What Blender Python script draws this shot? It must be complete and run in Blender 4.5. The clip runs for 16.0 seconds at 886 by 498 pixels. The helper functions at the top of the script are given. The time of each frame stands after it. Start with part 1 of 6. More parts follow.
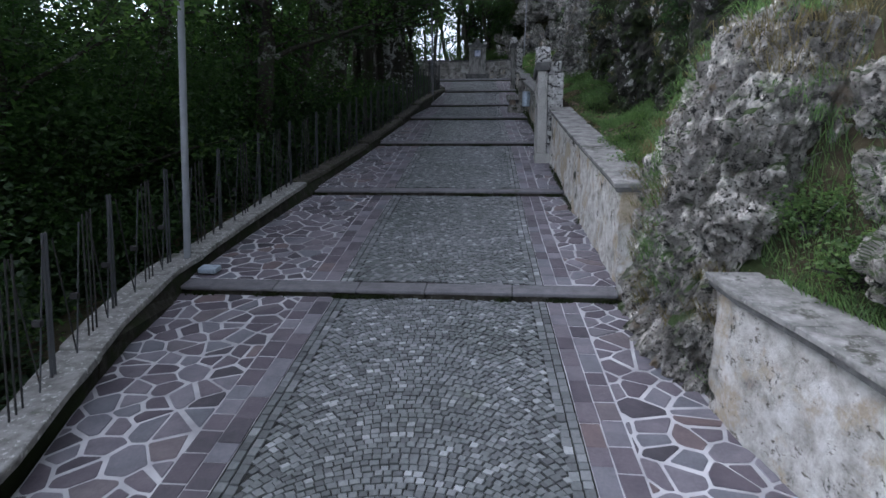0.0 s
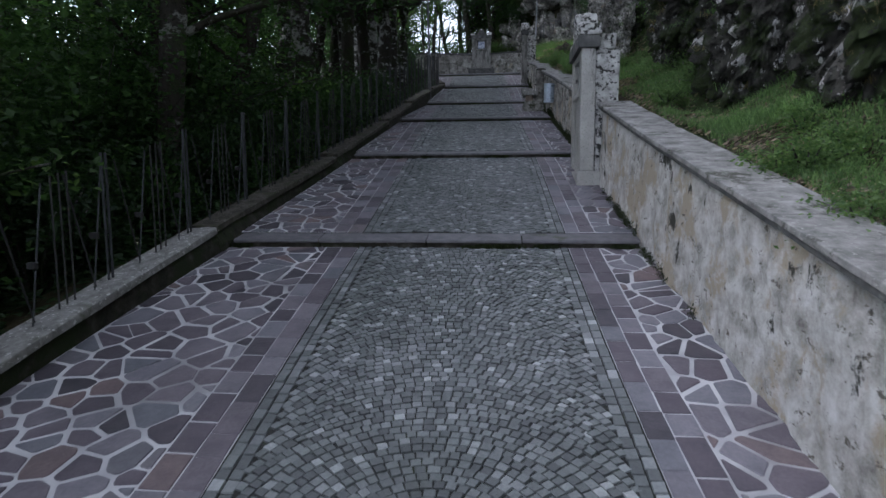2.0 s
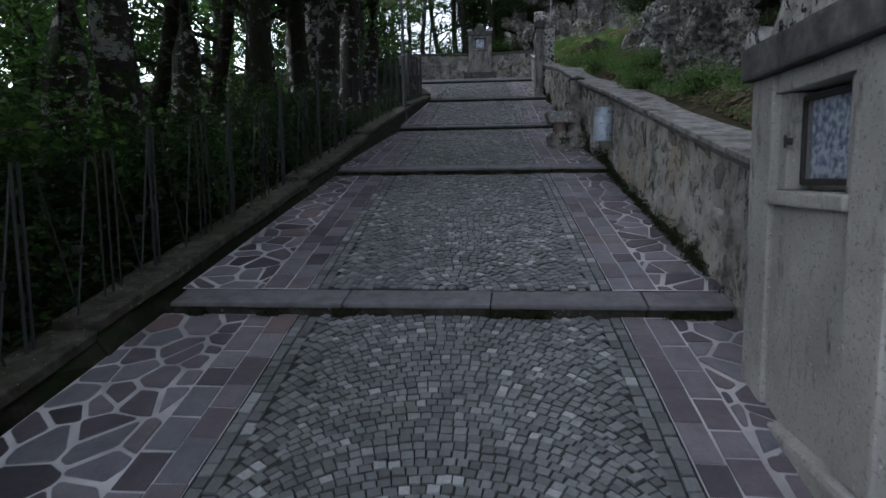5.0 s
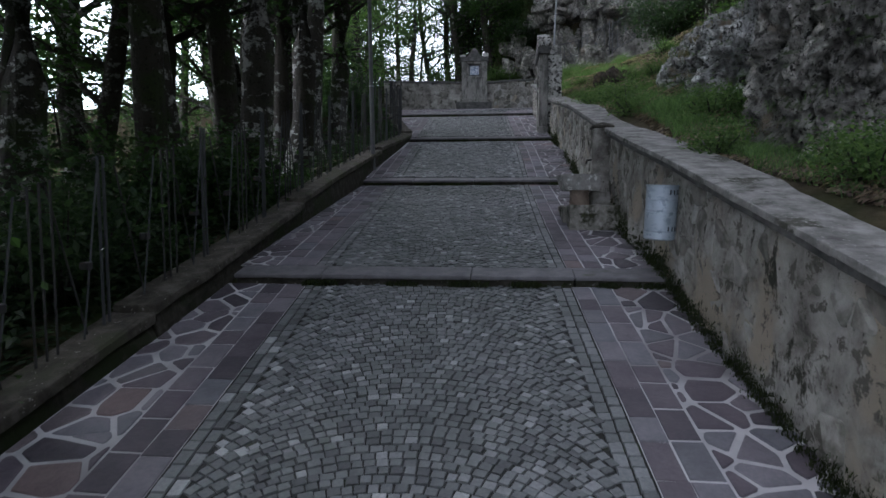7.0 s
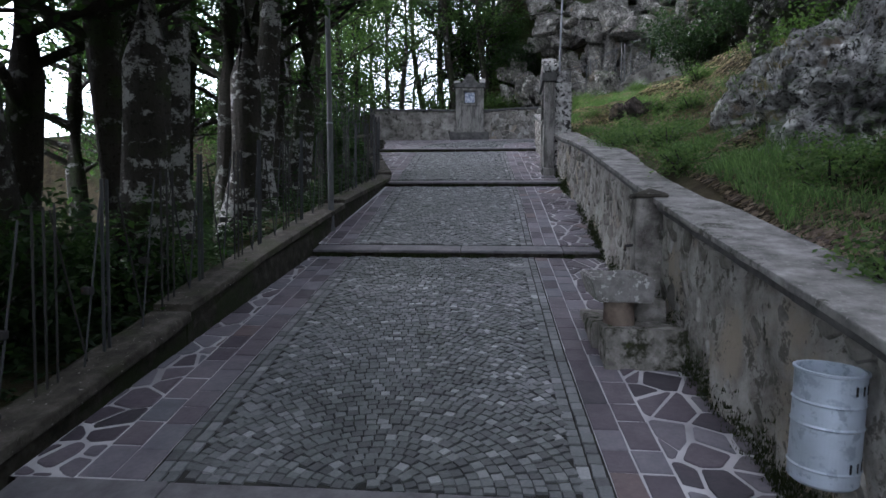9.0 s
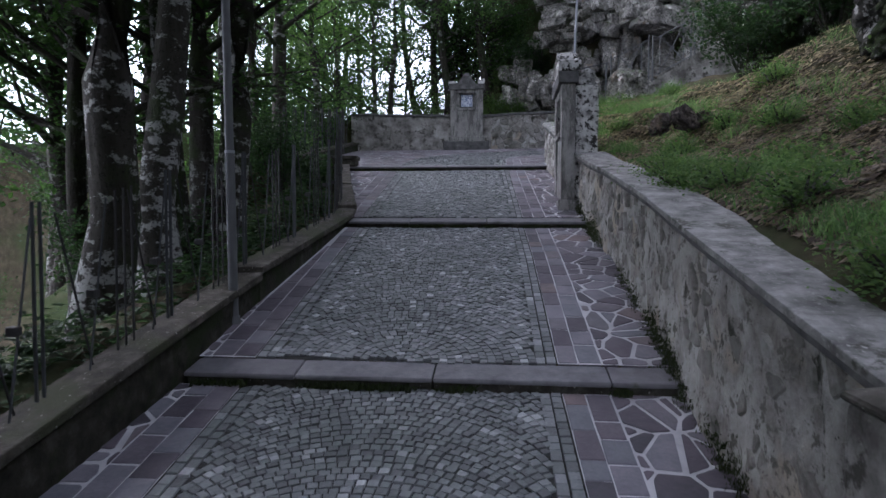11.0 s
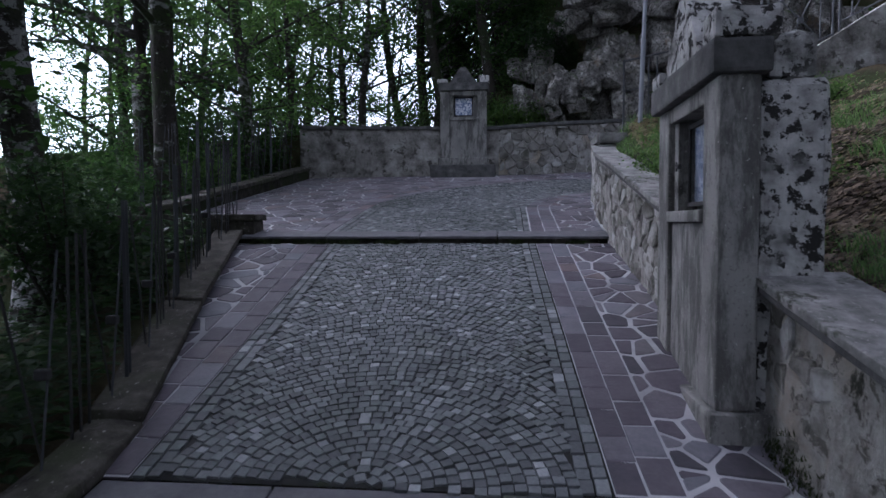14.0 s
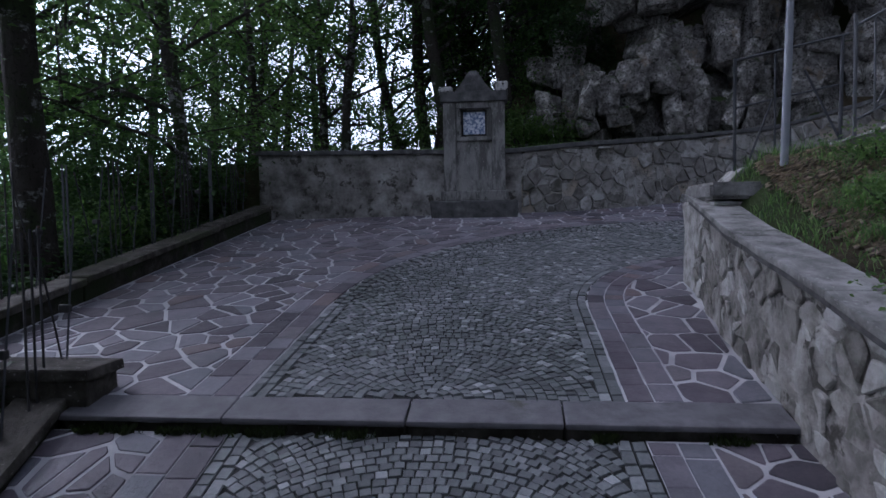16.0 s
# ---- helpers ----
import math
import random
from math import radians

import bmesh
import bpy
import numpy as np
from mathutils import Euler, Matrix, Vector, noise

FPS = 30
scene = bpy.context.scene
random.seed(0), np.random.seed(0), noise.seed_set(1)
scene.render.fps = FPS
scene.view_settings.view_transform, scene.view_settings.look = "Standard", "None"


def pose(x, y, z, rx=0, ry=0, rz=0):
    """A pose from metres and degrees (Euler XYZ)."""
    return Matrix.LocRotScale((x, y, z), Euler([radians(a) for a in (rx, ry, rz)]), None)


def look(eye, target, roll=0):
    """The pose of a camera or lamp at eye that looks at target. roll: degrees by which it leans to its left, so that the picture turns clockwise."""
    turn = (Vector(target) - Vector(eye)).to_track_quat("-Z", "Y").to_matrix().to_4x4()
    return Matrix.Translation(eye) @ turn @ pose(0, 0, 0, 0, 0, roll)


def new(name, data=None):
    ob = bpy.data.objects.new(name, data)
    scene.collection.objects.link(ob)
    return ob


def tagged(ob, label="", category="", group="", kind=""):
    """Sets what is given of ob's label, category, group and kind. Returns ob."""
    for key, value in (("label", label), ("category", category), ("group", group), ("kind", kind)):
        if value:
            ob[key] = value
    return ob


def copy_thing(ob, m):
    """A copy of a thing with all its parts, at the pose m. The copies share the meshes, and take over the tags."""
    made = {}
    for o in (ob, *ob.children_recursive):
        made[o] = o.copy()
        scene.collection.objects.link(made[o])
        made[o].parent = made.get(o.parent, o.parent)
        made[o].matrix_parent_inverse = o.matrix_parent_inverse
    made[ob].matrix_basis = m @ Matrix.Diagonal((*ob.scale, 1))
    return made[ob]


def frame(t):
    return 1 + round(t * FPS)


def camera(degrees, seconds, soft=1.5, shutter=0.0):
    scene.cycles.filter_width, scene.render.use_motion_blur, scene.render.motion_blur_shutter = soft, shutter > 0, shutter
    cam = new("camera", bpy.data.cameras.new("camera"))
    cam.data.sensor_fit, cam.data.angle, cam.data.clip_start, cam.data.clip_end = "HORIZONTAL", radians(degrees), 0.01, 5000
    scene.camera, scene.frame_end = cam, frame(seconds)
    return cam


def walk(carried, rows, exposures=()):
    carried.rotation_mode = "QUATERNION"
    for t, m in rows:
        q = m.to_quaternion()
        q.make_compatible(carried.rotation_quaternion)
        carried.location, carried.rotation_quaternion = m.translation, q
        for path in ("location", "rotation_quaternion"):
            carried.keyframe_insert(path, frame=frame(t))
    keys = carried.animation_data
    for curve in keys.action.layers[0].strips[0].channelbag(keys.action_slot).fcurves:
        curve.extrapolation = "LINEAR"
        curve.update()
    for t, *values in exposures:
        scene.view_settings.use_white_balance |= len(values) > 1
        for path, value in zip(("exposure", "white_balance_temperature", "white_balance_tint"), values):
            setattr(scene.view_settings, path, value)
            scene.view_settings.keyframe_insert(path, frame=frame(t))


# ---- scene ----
cam = camera(70.0, 16.0, shutter=0.14)
PATH = [
    (0, (0.058, -0.325, 2.000), (-0.133, 1.653, 1.773), 0.22),
    (0.5, (-0.052, 0.641, 2.203), (-0.245, 2.618, 1.973), 0.02),
    (1, (-0.161, 1.707, 2.280), (-0.355, 3.684, 2.051), -0.10),
    (1.5, (-0.268, 2.867, 2.353), (-0.464, 4.844, 2.121), -0.29),
    (2, (-0.306, 4.062, 2.426), (-0.506, 6.039, 2.198), -0.41),
    (2.5, (-0.392, 5.234, 2.618), (-0.593, 7.211, 2.389), -0.55),
    (3, (-0.502, 6.364, 2.810), (-0.702, 8.341, 2.581), -0.63),
    (3.5, (-0.572, 7.574, 2.997), (-0.773, 9.551, 2.768), -0.74),
    (4, (-0.624, 8.754, 3.227), (-0.823, 10.731, 2.997), -0.73),
    (4.5, (-0.604, 9.854, 3.466), (-0.804, 11.831, 3.235), -0.77),
    (5, (-0.582, 10.927, 3.703), (-0.781, 12.904, 3.477), -0.74),
    (7.5, (-0.565, 14.990, 4.616), (-0.752, 16.977, 4.483), -0.03),
    (8, (-0.551, 15.706, 4.791), (-0.739, 17.694, 4.680), -0.04),
    (8.5, (-0.535, 16.372, 4.979), (-0.723, 18.361, 4.888), 0.00),
    (9, (-0.551, 16.943, 5.104), (-0.735, 18.933, 5.019), 0.19),
    (11.5, (-0.560, 21.172, 6.053), (-0.753, 23.161, 5.967), 0.10),
    (12, (-0.609, 22.185, 6.247), (-0.803, 24.174, 6.163), 0.18),
    (12.5, (-0.698, 23.229, 6.458), (-0.895, 25.218, 6.376), 0.05),
    (13, (-0.753, 24.224, 6.676), (-0.952, 26.212, 6.593), 0.01),
    (13.5, (-0.764, 25.261, 6.882), (-0.965, 27.249, 6.799), -0.04),
    (14, (-0.772, 26.269, 7.126), (-0.975, 28.257, 7.041), -0.16),
    (14.5, (-0.820, 27.252, 7.346), (-1.027, 29.240, 7.264), -0.39),
    (15, (-0.939, 28.149, 7.590), (-1.149, 30.136, 7.506), -0.63),
    (15.5, (-1.055, 28.982, 7.828), (-1.268, 30.969, 7.742), -0.78),
    (16, (-1.149, 29.771, 8.048), (-1.365, 31.757, 7.962), -0.95),
]
walk(cam, [(t, look(eye, target, roll)) for t, eye, target, roll in PATH],
     [(0, 0.1, 5600, 15), (3, 0.2, 5700, 14), (5, 0.1, 5800, 13), (7.5, 0.4, 5800, 15), (9, 0.7, 5800, 17), (11.5, 0.58, 5600, 21), (13, 0.45, 5500, 22), (14.5, -0.25, 5350, 22), (16, -0.42, 5300, 23)])

# ---- light ----
world = bpy.data.worlds.new("overcast_dusk")
scene.world = world
world.use_nodes = True
wn, wl = world.node_tree.nodes, world.node_tree.links
wn.clear()
sky = wn.new("ShaderNodeTexSky")
sky.sky_type, sky.sun_disc = "NISHITA", False
sky.sun_elevation, sky.sun_rotation = radians(42), radians(292)
sky.air_density, sky.dust_density, sky.ozone_density = 1.0, 5.0, 1.0
wb = wn.new("ShaderNodeBackground")
wb.inputs["Strength"].default_value = 0.42
wo = wn.new("ShaderNodeOutputWorld")
cloud = wn.new("ShaderNodeHueSaturation")
cloud.inputs["Saturation"].default_value = 0.2
wl.new(sky.outputs[0], cloud.inputs["Color"])
wl.new(cloud.outputs[0], wb.inputs["Color"])
wl.new(wb.outputs[0], wo.inputs["Surface"])
sun = new("sun", bpy.data.lights.new("sun", "SUN"))
sun.data.energy, sun.data.angle, sun.data.color = 0.5, radians(60), (1.0, 0.985, 0.97)
sun.matrix_world = look((-60, 30, 55), (0, 10, 0))
scene.view_settings.exposure = 0.0

# ---- materials ----


class Mat:
    """A small builder of node materials."""

    def __init__(self, name, rough=0.8, metal=0.0, spec=0.4):
        self.m = bpy.data.materials.new(name)
        self.m.use_nodes = True
        self.n, self.l = self.m.node_tree.nodes, self.m.node_tree.links
        self.b = self.n["Principled BSDF"]
        self.b.inputs["Roughness"].default_value = rough
        self.b.inputs["Metallic"].default_value = metal
        self.b.inputs["Specular IOR Level"].default_value = spec
        self.g = self.n.new("ShaderNodeNewGeometry")
        self.pos = self.g.outputs["Position"]

    def noise(self, scale, detail=4.0, rough=0.55, vec=None, stretch=None):
        t = self.n.new("ShaderNodeTexNoise")
        t.inputs["Scale"].default_value = scale
        t.inputs["Detail"].default_value = detail
        t.inputs["Roughness"].default_value = rough
        src = vec or self.pos
        if stretch:
            mp = self.n.new("ShaderNodeMapping")
            mp.inputs["Scale"].default_value = stretch
            self.l.new(src, mp.inputs["Vector"])
            src = mp.outputs[0]
        self.l.new(src, t.inputs["Vector"])
        return t.outputs["Fac"]

    def voronoi(self, scale, feature="F1", out="Distance"):
        t = self.n.new("ShaderNodeTexVoronoi")
        t.feature = feature
        t.inputs["Scale"].default_value = scale
        self.l.new(self.pos, t.inputs["Vector"])
        return t.outputs[out]

    def ramp(self, fac, stops, smooth=False):
        r = self.n.new("ShaderNodeValToRGB")
        if smooth:
            r.color_ramp.interpolation = "EASE"
        while len(r.color_ramp.elements) < len(stops):
            r.color_ramp.elements.new(0.5)
        for e, (p, c) in zip(r.color_ramp.elements, stops):
            e.position = p
            e.color = (*c, 1) if len(c) == 3 else c
        self.l.new(fac, r.inputs["Fac"])
        return r.outputs["Color"]

    def mask(self, fac, lo, hi):
        r = self.n.new("ShaderNodeMapRange")
        r.interpolation_type = "SMOOTHSTEP"
        r.inputs["From Min"].default_value = lo
        r.inputs["From Max"].default_value = hi
        self.l.new(fac, r.inputs["Value"])
        return r.outputs[0]

    def mix(self, fac, a, b, mode="MIX"):
        x = self.n.new("ShaderNodeMix")
        x.data_type, x.blend_type = "RGBA", mode
        for s, v in ((0, fac), (6, a), (7, b)):
            if isinstance(v, (int, float)):
                x.inputs[s].default_value = v
            elif isinstance(v, tuple):
                x.inputs[s].default_value = (*v, 1)
            else:
                self.l.new(v, x.inputs[s])
        return x.outputs[2]

    def math(self, op, a, b=0.0):
        x = self.n.new("ShaderNodeMath")
        x.operation = op
        for i, v in enumerate((a, b)):
            if isinstance(v, (int, float)):
                x.inputs[i].default_value = v
            else:
                self.l.new(v, x.inputs[i])
        return x.outputs[0]

    def each(self):
        """A random value for every piece, joined or single."""
        o = self.n.new("ShaderNodeObjectInfo")
        s = self.math("ADD", o.outputs["Random"], self.g.outputs["Random Per Island"])
        return self.math("FRACT", s)

    def up(self):
        """How far a face looks upwards."""
        x = self.n.new("ShaderNodeSeparateXYZ")
        self.l.new(self.g.outputs["Normal"], x.inputs[0])
        return x.outputs["Z"]

    def color(self, c):
        if isinstance(c, tuple):
            self.b.inputs["Base Color"].default_value = (*c, 1)
        else:
            self.l.new(c, self.b.inputs["Base Color"])
        return self

    def rough(self, fac, lo, hi):
        r = self.n.new("ShaderNodeMapRange")
        r.inputs["To Min"].default_value, r.inputs["To Max"].default_value = lo, hi
        self.l.new(fac, r.inputs["Value"])
        self.l.new(r.outputs[0], self.b.inputs["Roughness"])
        return self

    def bump(self, fac, strength, distance):
        x = self.n.new("ShaderNodeBump")
        x.inputs["Strength"].default_value, x.inputs["Distance"].default_value = strength, distance
        self.l.new(fac, x.inputs["Height"])
        if self.b.inputs["Normal"].is_linked:
            self.l.new(self.b.inputs["Normal"].links[0].from_socket, x.inputs["Normal"])
        self.l.new(x.outputs[0], self.b.inputs["Normal"])
        return self


def make_sett():
    m = Mat("porphyry_sett", 0.62, spec=0.45)
    e = m.each()
    c = m.ramp(e, [(0.0, (0.062, 0.067, 0.07)), (0.25, (0.09, 0.097, 0.1)), (0.6, (0.122, 0.13, 0.134)), (0.85, (0.152, 0.161, 0.166)), (0.94, (0.19, 0.2, 0.206)), (0.985, (0.3, 0.312, 0.32))])
    c = m.mix(m.mask(m.noise(0.9, 3), 0.35, 0.7), c, m.mix(1.0, c, (0.72, 0.74, 0.72), "MULTIPLY"))
    c = m.mix(m.mask(m.noise(60, 3), 0.3, 0.75), c, m.mix(1.0, c, (1.35, 1.33, 1.3), "MULTIPLY"))
    c = m.mix(m.math("MULTIPLY", m.mask(m.noise(2.3, 5), 0.62, 0.8), 0.45), c, (0.06, 0.075, 0.04))
    m.color(c).rough(m.noise(25, 3), 0.38, 0.68).bump(m.noise(70, 4), 0.5, 0.006)
    return m.m


def make_flag(name, tint=1.0):
    m = Mat(name, 0.6, spec=0.45)
    e = m.each()
    c = m.ramp(e, [(0.0, (0.040, 0.036, 0.043)), (0.22, (0.072, 0.060, 0.072)), (0.5, (0.106, 0.09, 0.103)), (0.74, (0.150, 0.142, 0.158)), (0.9, (0.108, 0.11, 0.124)), (0.985, (0.12, 0.088, 0.088))])
    c = m.mix(m.mask(m.noise(5, 4), 0.35, 0.7), c, m.mix(1.0, c, (0.74, 0.76, 0.78), "MULTIPLY"))
    c = m.mix(m.mask(m.noise(45, 4, 0.7), 0.3, 0.75), c, m.mix(1.0, c, (1.28, 1.27, 1.27), "MULTIPLY"))
    m.color(c).rough(m.noise(9, 4), 0.42, 0.75).bump(m.noise(30, 5, 0.65), 0.45, 0.01)
    return m.m


def make_mortar():
    m = Mat("pale_mortar", 0.85, spec=0.25)
    c = m.ramp(m.noise(3, 5), [(0.25, (0.26, 0.257, 0.265)), (0.5, (0.42, 0.416, 0.425)), (0.8, (0.55, 0.545, 0.55))])
    c = m.mix(m.mask(m.noise(0.7, 4), 0.5, 0.72), c, (0.20, 0.197, 0.20))
    m.color(c).bump(m.noise(90, 3), 0.5, 0.004)
    return m.m


def make_bed():
    m = Mat("dirty_joint_sand", 0.95, spec=0.15)
    c = m.ramp(m.noise(6, 5), [(0.3, (0.018, 0.018, 0.017)), (0.6, (0.035, 0.035, 0.032)), (0.75, (0.032, 0.042, 0.02))])
    m.color(c).bump(m.noise(120, 3), 0.5, 0.004)
    return m.m


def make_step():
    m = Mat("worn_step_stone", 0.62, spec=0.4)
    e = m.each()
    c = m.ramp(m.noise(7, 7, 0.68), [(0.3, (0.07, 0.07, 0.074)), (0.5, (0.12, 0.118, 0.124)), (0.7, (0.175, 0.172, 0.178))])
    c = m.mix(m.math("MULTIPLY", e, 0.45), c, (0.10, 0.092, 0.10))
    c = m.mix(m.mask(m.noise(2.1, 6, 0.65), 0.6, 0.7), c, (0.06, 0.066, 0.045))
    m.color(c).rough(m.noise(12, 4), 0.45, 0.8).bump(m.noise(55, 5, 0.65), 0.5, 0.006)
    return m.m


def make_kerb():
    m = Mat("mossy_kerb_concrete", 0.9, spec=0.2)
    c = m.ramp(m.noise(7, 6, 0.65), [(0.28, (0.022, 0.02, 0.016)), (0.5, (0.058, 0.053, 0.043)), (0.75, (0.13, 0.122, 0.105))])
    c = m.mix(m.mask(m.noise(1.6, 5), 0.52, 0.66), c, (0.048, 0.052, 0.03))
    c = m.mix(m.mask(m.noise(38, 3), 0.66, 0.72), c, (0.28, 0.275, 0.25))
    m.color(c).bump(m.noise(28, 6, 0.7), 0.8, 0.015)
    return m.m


# Kerb concrete again, darker: moss plus the shade of its upright faces painted in
def make_kerb_shade():
    m = Mat("shaded_mossy_concrete", 0.93, spec=0.15)
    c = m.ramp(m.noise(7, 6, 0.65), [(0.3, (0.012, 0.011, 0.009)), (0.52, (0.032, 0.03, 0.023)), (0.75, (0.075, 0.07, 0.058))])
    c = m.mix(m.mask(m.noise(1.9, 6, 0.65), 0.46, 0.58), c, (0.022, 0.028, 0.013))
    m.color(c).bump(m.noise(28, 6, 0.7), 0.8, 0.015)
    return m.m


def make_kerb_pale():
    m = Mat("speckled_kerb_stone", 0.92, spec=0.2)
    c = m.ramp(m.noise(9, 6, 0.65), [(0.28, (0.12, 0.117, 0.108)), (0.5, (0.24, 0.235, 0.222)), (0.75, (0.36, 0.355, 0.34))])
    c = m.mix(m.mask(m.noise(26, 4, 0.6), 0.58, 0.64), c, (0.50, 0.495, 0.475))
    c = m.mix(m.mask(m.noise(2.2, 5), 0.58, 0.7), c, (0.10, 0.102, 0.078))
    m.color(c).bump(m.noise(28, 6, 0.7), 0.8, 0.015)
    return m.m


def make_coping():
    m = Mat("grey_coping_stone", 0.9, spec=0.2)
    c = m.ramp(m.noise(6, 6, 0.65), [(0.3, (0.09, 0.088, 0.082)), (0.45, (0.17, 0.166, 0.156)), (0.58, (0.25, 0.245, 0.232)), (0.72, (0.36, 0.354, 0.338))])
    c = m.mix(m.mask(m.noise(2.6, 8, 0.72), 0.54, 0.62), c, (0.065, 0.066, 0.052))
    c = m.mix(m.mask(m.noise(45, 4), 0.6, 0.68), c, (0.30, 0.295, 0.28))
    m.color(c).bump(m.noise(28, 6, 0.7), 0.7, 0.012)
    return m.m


def make_limewash():
    m = Mat("flaking_limewash", 0.92, spec=0.2)
    c = m.ramp(m.noise(5, 9, 0.72), [(0.3, (0.2, 0.19, 0.168)), (0.42, (0.40, 0.385, 0.35)), (0.54, (0.58, 0.57, 0.535)), (0.68, (0.74, 0.73, 0.71))])
    c = m.mix(m.mask(m.noise(1.6, 8, 0.7), 0.5, 0.6), c, (0.42, 0.36, 0.27))
    c = m.mix(m.mask(m.noise(7, 9, 0.78, stretch=(1, 1, 1.6)), 0.585, 0.61), c, (0.15, 0.135, 0.11))
    c = m.mix(m.mask(m.noise(3.1, 9, 0.75, stretch=(1, 1, 0.6)), 0.585, 0.63), c, (0.055, 0.054, 0.044))
    m.color(c).bump(m.noise(8, 10, 0.74), 1.0, 0.07).bump(m.noise(60, 5), 0.5, 0.008)
    return m.m


def make_render():
    m = Mat("weathered_lime_render", 0.92, spec=0.2)
    c = m.ramp(m.noise(3.6, 8, 0.68), [(0.3, (0.10, 0.094, 0.082)), (0.42, (0.25, 0.24, 0.215)), (0.54, (0.37, 0.36, 0.33)), (0.7, (0.5, 0.49, 0.46))])
    c = m.mix(m.mask(m.noise(1.5, 5, 0.6), 0.5, 0.64), c, (0.36, 0.315, 0.25))
    c = m.mix(m.mask(m.noise(7, 9, 0.76), 0.54, 0.58), c, (0.135, 0.128, 0.11))
    c = m.mix(m.mask(m.noise(3.7, 9, 0.76, stretch=(1, 1, 0.5)), 0.58, 0.64), c, (0.045, 0.046, 0.034))
    c = m.mix(m.mask(m.noise(24, 5, 0.7), 0.63, 0.7), c, (0.06, 0.058, 0.05))
    m.color(c).bump(m.noise(9, 9, 0.7), 1.0, 0.06).bump(m.noise(60, 5), 0.5, 0.008)
    return m.m


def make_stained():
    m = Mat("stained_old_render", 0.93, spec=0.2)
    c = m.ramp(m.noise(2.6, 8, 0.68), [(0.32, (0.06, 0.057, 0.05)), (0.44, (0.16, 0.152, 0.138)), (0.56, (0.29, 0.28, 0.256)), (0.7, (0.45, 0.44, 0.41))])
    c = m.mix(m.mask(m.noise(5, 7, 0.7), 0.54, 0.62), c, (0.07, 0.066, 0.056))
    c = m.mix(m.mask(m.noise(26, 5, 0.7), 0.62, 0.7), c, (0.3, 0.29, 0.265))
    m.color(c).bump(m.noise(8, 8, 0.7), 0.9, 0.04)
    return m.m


def make_wall_stone():
    m = Mat("limestone_rubble", 0.9, spec=0.25)
    e = m.each()
    c = m.ramp(e, [(0.0, (0.17, 0.163, 0.146)), (0.35, (0.25, 0.24, 0.218)), (0.65, (0.33, 0.32, 0.292)), (0.95, (0.42, 0.412, 0.39))])
    c = m.mix(m.mask(m.noise(8, 6, 0.65), 0.4, 0.66), c, m.mix(1.0, c, (0.5, 0.5, 0.47), "MULTIPLY"))
    c = m.mix(m.mask(m.noise(2.2, 5), 0.55, 0.7), c, (0.075, 0.075, 0.058))
    m.color(c).bump(m.noise(18, 7, 0.68), 0.9, 0.025)
    return m.m


def make_concrete(name, k, stain):
    m = Mat(name, 0.85, spec=0.3)
    c = m.ramp(m.noise(2.3, 5), [(0.25, (0.31 * k, 0.303 * k, 0.283 * k)), (0.55, (0.44 * k, 0.43 * k, 0.4 * k)), (0.8, (0.55 * k, 0.537 * k, 0.5 * k))])
    c = m.mix(m.mask(m.noise(5, 7, 0.72, stretch=(1, 1, 0.3)), stain, stain + 0.14), c, (0.1, 0.098, 0.09))
    c = m.mix(m.mask(m.noise(3.1, 6, 0.7, stretch=(1, 1, 0.5)), 0.6, 0.68), c, (0.06, 0.06, 0.052))
    c = m.mix(m.mask(m.noise(55, 4, 0.7), 0.56, 0.66), c, (0.15, 0.147, 0.135))
    c = m.mix(m.mask(m.noise(34, 4, 0.7), 0.63, 0.7), c, (0.50, 0.49, 0.46))
    m.color(c).bump(m.noise(45, 6, 0.7), 0.6, 0.01).bump(m.noise(6, 6, 0.65), 0.4, 0.03)
    return m.m


def make_lichen():
    m = Mat("lichen_spotted_stone", 0.95, spec=0.15)
    c = m.ramp(m.noise(9, 6, 0.6), [(0.3, (0.18, 0.176, 0.165)), (0.5, (0.38, 0.374, 0.355)), (0.66, (0.5, 0.493, 0.47)), (0.8, (0.62, 0.615, 0.6))])
    c = m.mix(m.mask(m.noise(13, 7, 0.7), 0.52, 0.56), c, (0.03, 0.029, 0.027))
    c = m.mix(m.mask(m.noise(3.2, 4), 0.55, 0.68), c, (0.12, 0.12, 0.112))
    m.color(c).bump(m.noise(22, 6, 0.7), 0.9, 0.02)
    return m.m


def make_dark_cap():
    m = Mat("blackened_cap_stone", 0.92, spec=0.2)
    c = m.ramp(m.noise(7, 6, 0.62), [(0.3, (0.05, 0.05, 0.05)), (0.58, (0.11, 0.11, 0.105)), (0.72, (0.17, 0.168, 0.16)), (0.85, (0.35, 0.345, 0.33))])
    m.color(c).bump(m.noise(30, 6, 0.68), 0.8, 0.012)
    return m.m


